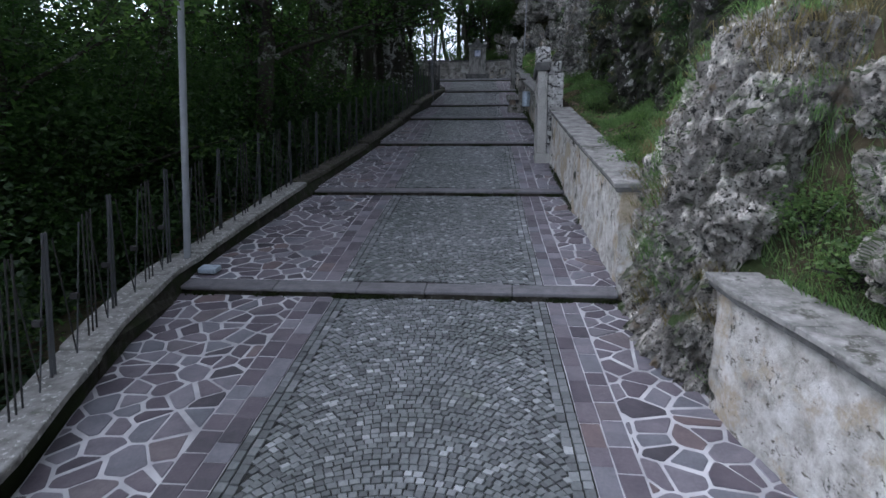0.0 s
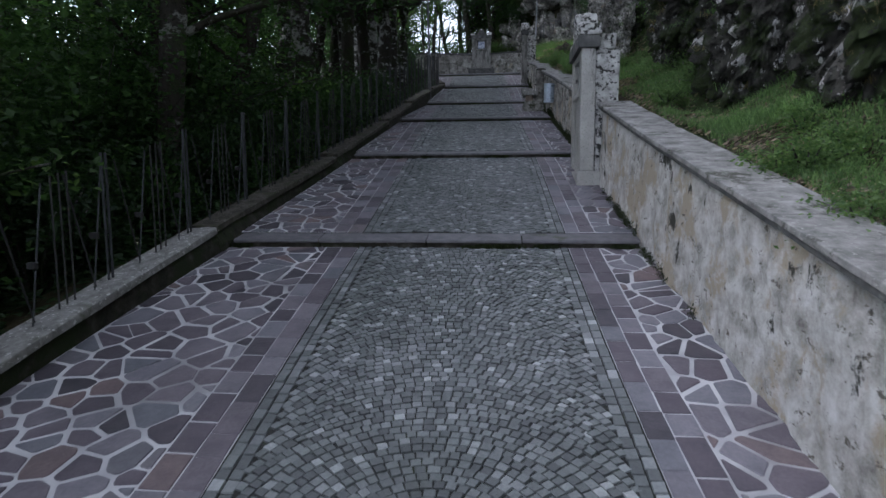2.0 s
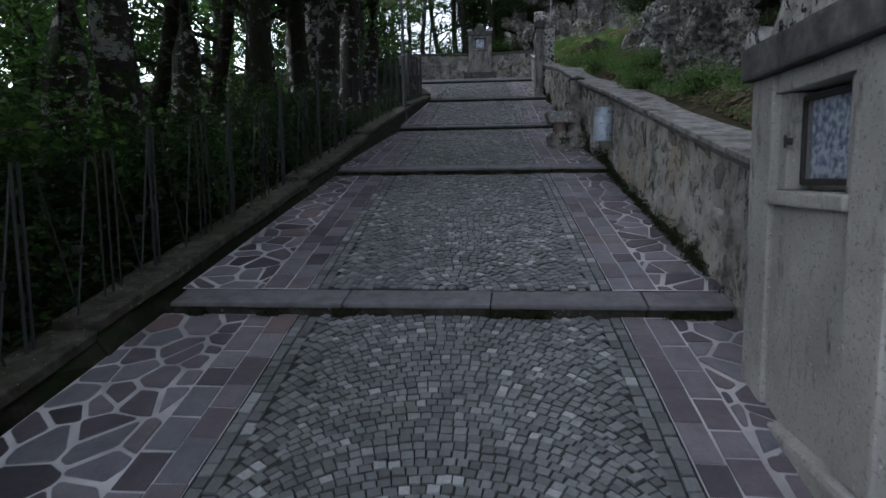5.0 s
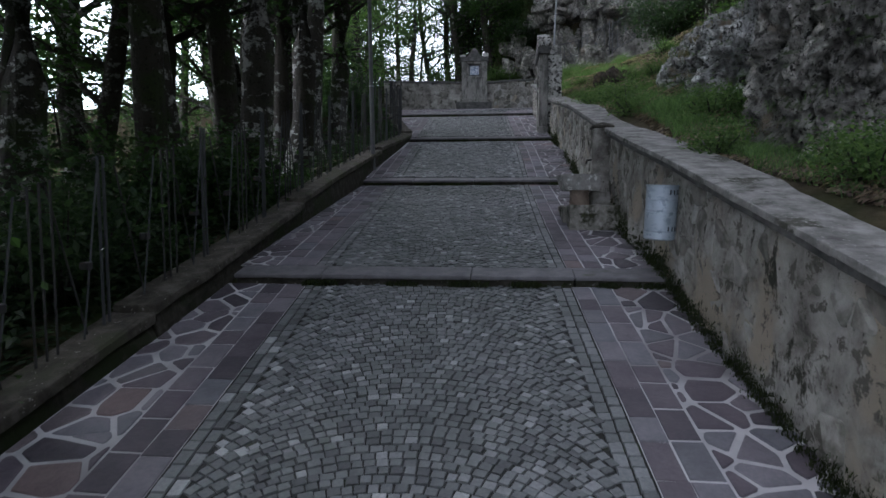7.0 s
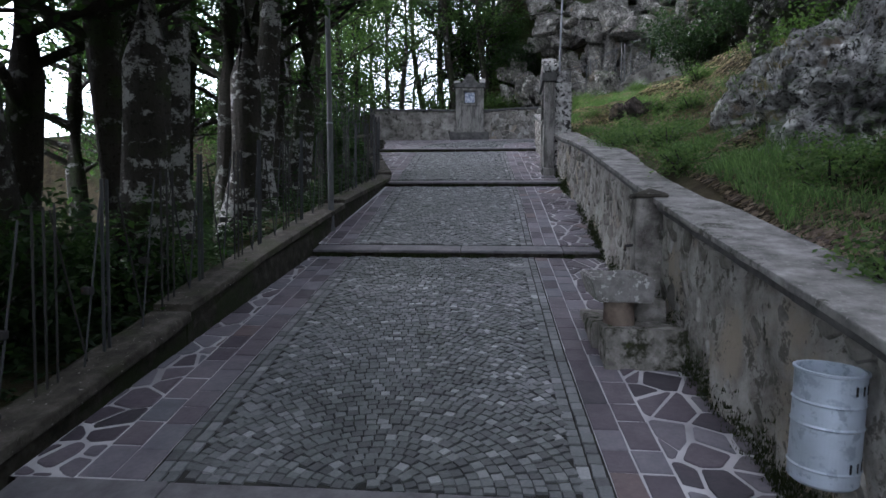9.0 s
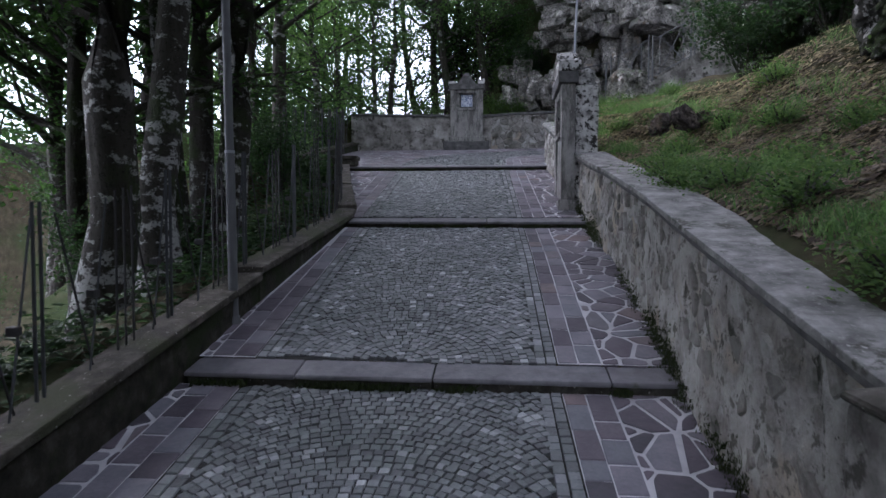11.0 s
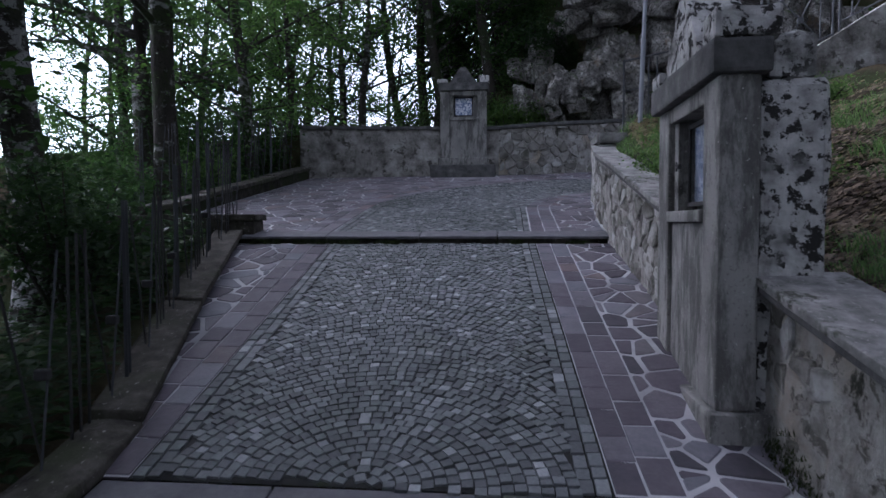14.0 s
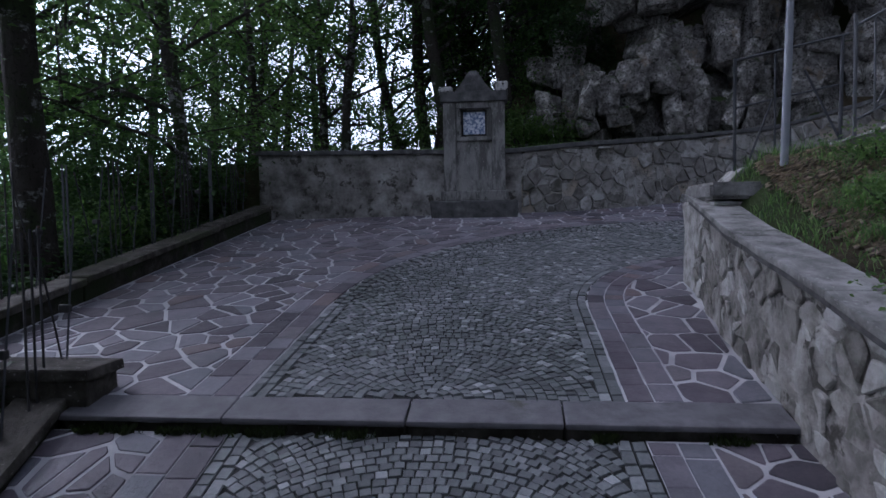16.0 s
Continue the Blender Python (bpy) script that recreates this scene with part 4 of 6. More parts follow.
def build_shrine(m, w, h, foot, picture, seed, label, glazed=True, sill=0.6, stone=CONCRETE):
    """A votive pillar: plinth, two piers, a panel under a glazed niche, a heavy cap and a gable. It looks along its own -y."""
    root = tagged(empty("wayside_shrine", m @ Matrix.Diagonal((1, 0.8, 1, 1))), label, "shrine", "wayside shrines")
    a, pier = w / 2, 0.21 * w
    sill_z, cap_z = sill * h, h

    def block(name, lo, hi, mat, bevel=0.012, amount=0.004, cuts=3, label="", parent=None):
        bm = bmesh.new()
        box(bm, lo, hi, bevel, 2)
        if cuts:
            bmesh.ops.subdivide_edges(bm, edges=[e for e in bm.edges if e.calc_length() > 0.14], cuts=cuts)
            rough_up(bm, amount, 6, seed + lo[0])
        return part(name, bm, mat, parent or root, label)

    block("plinth", (-a - 0.05, -0.05, -foot), (a + 0.05, 0.5, 0.0), stone, 0.025, 0.008)
    block("pier", (-a, 0, 0), (-a + pier, 0.25, cap_z), stone, 0.02)
    block("pier", (a - pier, 0, 0), (a, 0.25, cap_z), stone, 0.02)
    block("panel", (-a + pier + 0.002, 0.035, 0), (a - pier - 0.002, 0.24, sill_z - 0.06), stone, 0.006)
    block("sill", (-a + pier + 0.003, -0.02, sill_z - 0.056), (a - pier - 0.003, 0.24, sill_z + 0.012), stone, 0.014, label="pale stone sill")
    block("niche_back", (-a + pier + 0.003, 0.2, sill_z + 0.014), (a - pier - 0.003, 0.245, cap_z - 0.1), stone, 0.004, cuts=0)
    nw = a - pier
    for s in (-1, 1):
        lo, hi = sorted((s * nw * 0.995, s * nw * 0.74))
        block("reveal", (lo, 0.05, sill_z + 0.014), (hi, 0.198, cap_z - 0.1), stone, 0.008, cuts=0)
    block("lintel", (-a + pier + 0.002, 0.012, cap_z - 0.098), (a - pier - 0.002, 0.243, cap_z - 0.003), stone, 0.01)
    fw, z0, z1 = nw * 0.7, sill_z + 0.04, cap_z - 0.125
    block("picture", (-fw * 0.9, 0.166, z0 + 0.03), (fw * 0.9, 0.185, z1 - 0.02), PICTURE, 0.003, cuts=0, label=picture)
    frame_ob = block("window_frame", (-fw, 0.118, z0), (-fw + 0.025, 0.142, z1), IRON, 0.003, cuts=0)
    block("stile", (fw - 0.025, 0.118, z0), (fw, 0.142, z1), IRON, 0.003, cuts=0, parent=frame_ob)
    block("rail", (-fw + 0.026, 0.118, z1 - 0.025), (fw - 0.026, 0.142, z1), IRON, 0.003, cuts=0, parent=frame_ob)
    block("rail", (-fw + 0.026, 0.118, z0), (fw - 0.026, 0.142, z0 + 0.025), IRON, 0.003, cuts=0, parent=frame_ob)
    if glazed:
        pane = block("pane", (-fw + 0.02, 0.128, z0 + 0.02), (fw - 0.02, 0.132, z1 - 0.02), GLASS, 0.0, cuts=0)
        pane.visible_shadow = False
    bm = bmesh.new()
    box(bm, (-nw * 0.76, 0.03, (z0 + z1) / 2 - 0.015), (-fw * 0.9, 0.062, (z0 + z1) / 2 + 0.015), 0.004)
    tube(bm, (-nw * 0.73, 0.034, (z0 + z1) / 2 - 0.03), (-nw * 0.73, 0.034, (z0 + z1) / 2 + 0.03), 0.008)
    part("latch", bm, IRON, root)
    block("cap", (-a - 0.045, -0.06, cap_z), (a + 0.045, 0.3, cap_z + 0.17), CAP, 0.02, 0.01, 4, "blackened overhanging cap stone")
    bm = bmesh.new()
    gz, gw, gh = cap_z + 0.168, 0.3 * w, 0.33 * w
    ring = [(-gw, 0), (gw, 0), (gw * 0.16, gh), (-gw * 0.16, gh)]
    f = [bm.verts.new((x, -0.03, gz + z)) for x, z in ring]
    b = [bm.verts.new((x * 0.95, 0.34, gz + z)) for x, z in ring]
    bm.faces.new(f)
    bm.faces.new(b[::-1])
    for i in range(4):
        bm.faces.new((f[i], b[i], b[(i + 1) % 4], f[(i + 1) % 4]))
    bmesh.ops.recalc_face_normals(bm, faces=bm.faces)
    bmesh.ops.subdivide_edges(bm, edges=bm.edges[:], cuts=4, use_grid_fill=True)
    rough_up(bm, 0.03, 7, seed)
    part("gable", bm, LICHEN if glazed else CAP, root, "lichen-spotted pointed gable stone")
    for s in (-1, 1):
        lo, hi = sorted((s * (a + 0.05), s * (a - 0.17)))
        block("corner_block", (lo, -0.05, gz - 0.002), (hi, 0.34, gz + 0.12 + 0.03 * s), LICHEN, 0.03, 0.02, 3)
    block("stone_core", (-a + 0.02, 0.252, -foot), (a - 0.02, 0.66, cap_z - 0.02), LICHEN, 0.04, 0.03, 5, "rough white and black lichened masonry back")
    block("stone_core", (-a + 0.04, 0.304, cap_z - 0.018), (a - 0.04, 0.6, cap_z + 0.2), LICHEN, 0.04, 0.03, 4)
    return root


build_shrine(pose(0.715, 13.86, 2.49, 0, 0, -90), 1.27, 1.69, 0.42, "faded picture behind dusty glass", 1.0, "grey cast-stone wayside shrine with a glazed niche", sill=0.66)
build_shrine(pose(0.265, 30.16, 6.17, 0, 0, -90), 1.26, 1.68, 0.45, "pale blue and white picture behind glass", 2.0, "weathered stone wayside shrine with a blackened cap", stone=CONCRETE_OLD)
build_shrine(pose(-1.755, 40.42, 8.56, 0, 0, 0), 1.03, 1.48, 0.17, "blue and white tile picture", 3.0, "stone wayside shrine standing against the terrace wall", False, stone=CONCRETE_OLD)


def build_shrine_base():
    bm = bmesh.new()
    box(bm, (-2.48, 40.2, 7.95), (-1.04, 40.62, 8.388), 0.03, 2)
    bmesh.ops.subdivide_edges(bm, edges=[e for e in bm.edges if e.calc_length() > 0.2], cuts=6)
    rough_up(bm, 0.015, 5, 4)
    tagged(part("shrine_step", bm, CAP), "dark mossy stone step under the wayside shrine", "step")


build_shrine_base()


# ---- fountain ----
def build_font():
    root = tagged(empty("drinking_fountain", pose(0.15, 21.24, 4.13)), "old stone trough fountain with a square post", "fountain")

    def block(name, lo, hi, mat, bevel, amount, seed, label="", cuts=5):
        bm = bmesh.new()
        box(bm, lo, hi, bevel, 2)
        bmesh.ops.subdivide_edges(bm, edges=[e for e in bm.edges if e.calc_length() > 0.1], cuts=cuts, use_grid_fill=True)
        rough_up(bm, amount, 6, seed)
        return part(name, bm, mat, root, label)

    block("base_block", (0.0, 0.0, -0.1), (0.6, 0.38, 0.26), MOSSY, 0.022, 0.014, 1, "mossy rough stone base")
    block("base_block", (-0.03, 0.385, -0.1), (0.58, 1.2, 0.24), MOSSY, 0.022, 0.014, 5)
    block("base_block", (0.29, 0.4, 0.2), (0.5, 0.68, 0.41), MOSSY, 0.022, 0.012, 6)
    bm = bmesh.new()
    lathe(bm, [(0.0, 0.2), (0.115, 0.2), (0.11, 0.29), (0.105, 0.37), (0.11, 0.44), (0.0, 0.44)], 18)
    bmesh.ops.transform(bm, matrix=Matrix.Translation((0.13, 0.27, 0.0)), verts=bm.verts)
    rough_up(bm, 0.01, 9, 2)
    part("pedestal", bm, BROWN, root, "squat brown stone pedestal", smooth=True)
    bm = bmesh.new()
    x0, x1, y0, y1, z0, z1, t = -0.09, 0.34, 0.08, 0.76, 0.42, 0.6, 0.05
    o = [bm.verts.new(p) for p in ((x0 + 0.06, y0 + 0.05, z0), (x1, y0 + 0.05, z0), (x1, y1, z0), (x0 + 0.06, y1, z0))]
    u = [bm.verts.new(p) for p in ((x0, y0, z1), (x1, y0, z1), (x1, y1, z1), (x0, y1, z1))]
    i = [bm.verts.new(p) for p in ((x0 + t, y0 + t, z1), (x1 - t, y0 + t, z1), (x1 - t, y1 - t, z1), (x0 + t, y1 - t, z1))]
    d = [bm.verts.new(p) for p in ((x0 + t + 0.02, y0 + t + 0.02, z1 - 0.15), (x1 - t - 0.02, y0 + t + 0.02, z1 - 0.15), (x1 - t - 0.02, y1 - t - 0.02, z1 - 0.15), (x0 + t + 0.02, y1 - t - 0.02, z1 - 0.15))]
    bm.faces.new(o[::-1])
    for a, b in ((o, u), (u, i), (i, d)):
        for k in range(4):
            bm.faces.new((a[k], a[(k + 1) % 4], b[(k + 1) % 4], b[k]))
    bm.faces.new(d)
    bmesh.ops.bevel(bm, geom=bm.edges[:], offset=0.012, segments=2, affect="EDGES")
    bmesh.ops.subdivide_edges(bm, edges=[e for e in bm.edges if e.calc_length() > 0.12], cuts=3)
    rough_up(bm, 0.01, 7, 3)
    part("basin", bm, KERB_PALE, root, "hollowed stone basin")
    bm = bmesh.new()
    box(bm, (0.34, 0.76, 0.2), (0.58, 0.99, 1.17), 0.03, 2)
    bmesh.ops.subdivide_edges(bm, edges=[e for e in bm.edges if e.calc_length() > 0.15], cuts=5)
    rough_up(bm, 0.008, 6, 4)
    part("post", bm, STAINED, root, "square grey stone post")
    bm = bmesh.new()
    box(bm, (0.33, 0.75, 1.17), (0.59, 1.0, 1.2), 0.01)
    top = bm.verts.new((0.465, 0.875, 1.25))
    q = [bm.verts.new(p) for p in ((0.335, 0.755, 1.201), (0.585, 0.755, 1.201), (0.585, 0.995, 1.201), (0.335, 0.995, 1.201))]
    for k in range(4):
        bm.faces.new((q[k], q[(k + 1) % 4], top))
    part("post_cap", bm, KERB, root)
    bm = bmesh.new()
    tube(bm, (0.38, 0.87, 0.8), (0.28, 0.84, 0.79), 0.012)
    tube(bm, (0.28, 0.84, 0.79), (0.275, 0.838, 0.75), 0.012)
    part("spout", bm, IRON, root)


def make_mossy():
    m = Mat("mossy_stone", 0.95, spec=0.2)
    c = m.ramp(m.noise(8, 6, 0.65), [(0.28, (0.07, 0.068, 0.057)), (0.5, (0.19, 0.183, 0.163)), (0.75, (0.4, 0.392, 0.36))])
    c = m.mix(m.mask(m.noise(3.4, 8, 0.7), 0.5, 0.6), c, (0.03, 0.033, 0.018))
    c = m.mix(m.mask(m.noise(6, 7, 0.7), 0.58, 0.64), c, (0.045, 0.055, 0.022))
    m.color(c).bump(m.noise(22, 6, 0.7), 0.9, 0.02)
    return m.m


def make_brown():
    m = Mat("brown_stone", 0.9, spec=0.2)
    m.color(m.ramp(m.noise(11, 5), [(0.3, (0.085, 0.066, 0.052)), (0.7, (0.2, 0.16, 0.13))])).bump(m.noise(30, 5), 0.6, 0.01)
    return m.m


MOSSY, BROWN = make_mossy(), make_brown()
build_font()


# ---- litter bin ----
def build_bin():
    root = tagged(empty("litter_bin", pose(0.662, 19.42, 4.135, 2, 2, 0)), "galvanised steel litter bin hung on the wall", "bin")
    r, h = 0.12, 0.43
    bm = bmesh.new()
    prof = [(0.0, 0.0), (r - 0.012, 0.0), (r, 0.012), (r, 0.06), (r + 0.005, 0.066), (r, 0.072), (r, 0.22), (r + 0.005, 0.227), (r, 0.234), (r, 0.305), (r + 0.005, 0.312), (r, 0.319), (r, h - 0.012), (r + 0.007, h - 0.008), (r + 0.007, h), (r - 0.006, h), (r - 0.006, 0.02), (0.0, 0.02)]
    lathe(bm, prof, 56)
    bmesh.ops.remove_doubles(bm, verts=bm.verts, dist=0.0005)
    part("drum", bm, ZINC, root)
    for z, n in ((0.375, 5), (0.09, 5)):
        for k in range(n):
            a = math.radians(-72 + 17 * k)
            bm = bmesh.new()
            box(bm, (-0.005, -0.0015, -0.018), (0.005, 0.0015, 0.018), 0.001)
            bmesh.ops.transform(bm, matrix=Matrix.Translation((r * 1.006 * math.cos(a), r * 1.006 * math.sin(a), z)) @ Matrix.Rotation(a + math.pi / 2, 4, "Z"), verts=bm.verts)
            part("slot", bm, BLACK, root)
    bm = bmesh.new()
    box(bm, (r - 0.01, -0.03, 0.27), (r + 0.06, 0.03, 0.3), 0.004)
    part("bracket", bm, STEEL, root)
    bm = bmesh.new()
    box(bm, (r - 0.01, -0.02, 0.08), (r + 0.06, 0.02, 0.1), 0.004)
    part("bracket", bm, STEEL, root)


build_bin()


# ---- lamp posts ----
def build_pole(name, foot, top, r, rings, mat, label):
    root = tagged(empty(name, pose(*foot)), label, "lamp post", "lamp posts")
    f, t = Vector((0, 0, 0)), Vector(top) - Vector(foot)
    bm = bmesh.new()
    k = rings[0]
    tube(bm, f - UP * 0.1, t * k, r * 1.12, r * 1.12, 16)
    tube(bm, t * k, t, r, r * 0.8, 16)
    part("shaft", bm, mat, root)
    for q in rings:
        bm = bmesh.new()
        tube(bm, t * q, t * (q + 0.004), r * 1.2, r * 1.2, 16)
        part("collar", bm, POLE, root)
    bm = bmesh.new()
    tube(bm, f - UP * 0.02, f + UP * 0.04, r * 1.7, r * 1.35, 16)
    part("base_collar", bm, mat, root)
    return root


build_pole("lamp_post", (-3.64, 6.72, 0.86), (-3.54, 6.72, 6.9), 0.036, (0.46, 0.32), POLE, "plain grey steel lamp post on the parapet")
build_pole("lamp_post", (-2.86, 25.4, 5.0), (-2.95, 25.4, 11.2), 0.036, (0.23,), STEEL, "dull dark lamp post at the parapet")
build_pole("lamp_post", (0.985, 35.05, 8.2), (1.19, 35.05, 14.4), 0.027, (0.215, 0.3), POLE, "grey steel lamp post on the grass bank")


def build_cover():
    bm = bmesh.new()
    box(bm, (-3.5, 6.68, 0.872), (-3.28, 6.84, 0.93), 0.006)
    ob = tagged(part("cable_box", bm, ZINC), "small pale cable box lying beside the lamp post", "box")
    for v in ob.data.vertices:
        v.co.z += 0.19 * (v.co.y - 6.72)


build_cover()


# ---- railings ----
def build_panel(slope, length, height, rail=False):
    """One length of iron railing, along its own +x, that climbs with the way."""
    root = empty("railing")

    def p(x, z):
        return (x, 0, z + slope * x)

    def bar(name, a, b, r, n=6, y=0.0, mat=IRON):
        bm = bmesh.new()
        tube(bm, (a[0], y, a[2]), (b[0], y, b[2]), r, n=n)
        part(name, bm, mat, root)

    for x in (-0.035, 0.02):
        bm = bmesh.new()
        box(bm, (x, -0.011, -0.25), (x + 0.009, 0.011, height + 0.06), 0.002)
        part("post", bm, FENCE, root)
    if rail:
        bar("rail", p(0.02, height - 0.1), p(length - 0.02, height - 0.1), 0.008)
    k = length / 1.5
    for x in (0.78, 0.88, 0.98):
        bar("bar", p(x * k, -0.1), p(x * k, height), 0.0075)
    for x in (0.42, 1.2):
        bar("brace", p(x * k, -0.1), p((x + 0.22) * k, height - 0.03), 0.007, y=-0.02, mat=FENCE)
        bar("brace", p((x + 0.12) * k, -0.1), p((x - 0.24) * k, height - 0.03), 0.007, y=0.016)
        bm = bmesh.new()
        box(bm, ((x + 0.06) * k, -0.034, 0.4 + slope * x * k), ((x + 0.12) * k, 0.03, 0.45 + slope * x * k), 0.006)
        part("clamp", bm, IRON, root)
    return tagged(root, "dark iron railing panel with crossed bars on the parapet", "railing", "railing panels")


LEN = 1.3
first = build_panel(0.232, LEN, 1.0)
y, placed = 0.12, False
while y < 33.0:
    x0, x1 = KERB_X(y) - KERB_LEAN(y) - 0.2, KERB_X(min(33.3, y + LEN)) - KERB_LEAN(y + LEN) - 0.2
    m = Matrix.Translation((x0, y, edge_z(y) + KERB_RISE(y))) @ Matrix.Rotation(math.atan2(LEN, x1 - x0), 4, "Z")
    if placed:
        copy_thing(first, m)
    else:
        first.matrix_world = m
        placed = True
    y += LEN * math.sin(math.atan2(LEN, x1 - x0))
for k in range(4):
    copy_thing(first, Matrix.Translation((-5.45, 34.0 + 1.5 * k, edge_z(34.0 + 1.5 * k) + 0.22)) @ Matrix.Rotation(math.pi / 2, 4, "Z"))


FLIGHT = table([(0.6, 8.3), (0.8, 8.32), (0.92, 8.47), (1.7, 8.68), (2.3, 8.85), (2.8, 9.1), (4.22, 10.0), (7.1, 11.8)])


def build_lattice():
    """A steel balustrade panel with crossed braces and a round boss."""
    root = empty("balustrade")
    s = 0.52
    for name, a, b, r in (("post", (0.03, 0, -0.1), (0.03, 0, 1.12), 0.018), ("post", (0.92, 0, 0.92 * s - 0.1), (0.92, 0, 0.92 * s + 1.12), 0.018),
                          ("rail", (0.03, 0, 1.02), (0.92, 0, 1.02 + 0.89 * s), 0.013), ("rail", (0.03, 0, 0.16), (0.92, 0, 0.16 + 0.89 * s), 0.013),
                          ("bar", (0.2, 0, 0.25), (0.2, 0, 1.1), 0.011), ("bar", (0.75, 0, 0.53), (0.75, 0, 1.4), 0.011),
                          ("brace", (0.21, 0.012, 0.27), (0.74, 0.012, 1.38), 0.01), ("brace", (0.21, -0.012, 1.1), (0.74, -0.012, 0.55), 0.01)):
        bm = bmesh.new()
        tube(bm, a, b, r, n=8)
        part(name, bm, STEEL, root)
    bm = bmesh.new()
    tube(bm, (0.475, -0.03, 0.825), (0.475, 0.03, 0.825), 0.04, n=14)
    part("boss", bm, STEEL, root)
    return tagged(root, "grey steel balustrade panel with crossed braces on the upper flight", "railing", "balustrade of the upper flight")


def build_parapet():
    """The ledge beside the upper flight, with its railing."""
    n, verts, faces = 40, [], []
    for i in range(n + 1):
        x = 0.62 + 6.4 * i / n
        zt = FLIGHT(x)
        w = 0.02 * noise.noise(Vector((x * 2, 0, 0)))
        for yy, z in ((35.86, 7.0), (35.86 + w, zt), (36.2 + w, zt + 0.01), (36.2, 7.0)):
            verts.append((x, yy, z))
    for i in range(n):
        for j in range(4):
            q = i * 4
            faces.append((q + j, q + (j + 1) % 4, q + 4 + (j + 1) % 4, q + 4 + j))
    faces.append((3, 2, 1, 0))
    faces.append(tuple(range(n * 4, n * 4 + 4)))
    root = raw("parapet", verts, faces, STAINED)
    tagged(root, "rising stone parapet beside the upper flight", "wall", kind="structure")
    bm = bmesh.new()
    ring = [(0.44, 35.05), (0.86, 35.05), (0.84, 35.3), (0.72, 35.5), (0.74, 35.75), (0.9, 35.98), (0.6, 36.1), (0.44, 35.8)]
    lo = [bm.verts.new((x, yy, 8.19)) for x, yy in ring]
    hi = [bm.verts.new((x, yy, 8.33)) for x, yy in ring]
    bm.faces.new(lo[::-1])
    bm.faces.new(hi)
    for i in range(8):
        bm.faces.new((lo[i], lo[(i + 1) % 8], hi[(i + 1) % 8], hi[i]))
    bmesh.ops.bevel(bm, geom=bm.edges[:], offset=0.025, segments=2, affect="EDGES")
    rough_up(bm, 0.012, 6, 2)
    tagged(part("wall_end_stone", bm, COPING), "dark curved stone block crowning the wall end", "stone")
    pier = bmesh.new()
    box(pier, (0.47, 35.1, 7.0), (0.76, 36.02, 8.186), 0.03, 2)
    bmesh.ops.subdivide_edges(pier, edges=[e for e in pier.edges if e.calc_length() > 0.2], cuts=4)
    rough_up(pier, 0.03, 4, 7)
    tagged(part("wall_end", pier, RUBBLE), "rubble stone pier at the wall end", "wall", kind="structure")
    rail = empty("railing")
    for name, a, b, r in (("post", (0, 0, -0.2), (0, 0, 1.08), 0.016), ("rail", (0, 0, 1.06), (1.0, 0, 1.26), 0.013), ("rail", (0, 0.01, 0.62), (1.0, 0.01, 0.82), 0.009),
                          ("bar", (0.36, 0, 0.05), (0.36, 0, 1.1), 0.011), ("bar", (0.5, 0, 0.08), (0.48, 0, 1.12), 0.011), ("brace", (0.98, 0, 0.2), (0.62, 0, 0.95), 0.012),
                          ("brace", (0.1, 0, 0.05), (0.34, 0, 0.7), 0.01), ("post", (0.93, 0, 0.0), (0.95, 0, 1.25), 0.018)):
        bm = bmesh.new()
        tube(bm, a, b, r, n=8)
        part(name, bm, FENCE, rail)
    tagged(rail, "thin bent iron railing panel beside the upper flight", "railing", "railings of the upper flight")
    rail.matrix_world = Matrix.Translation((0.95, 36.03, 8.45))
    lattice = build_lattice()
    lattice.matrix_world = Matrix.Translation((1.98, 36.03, FLIGHT(1.98)))
    for x in (2.96, 3.94, 4.92, 5.9):
        copy_thing(lattice, Matrix.Translation((x, 36.03, FLIGHT(x))))


build_parapet()

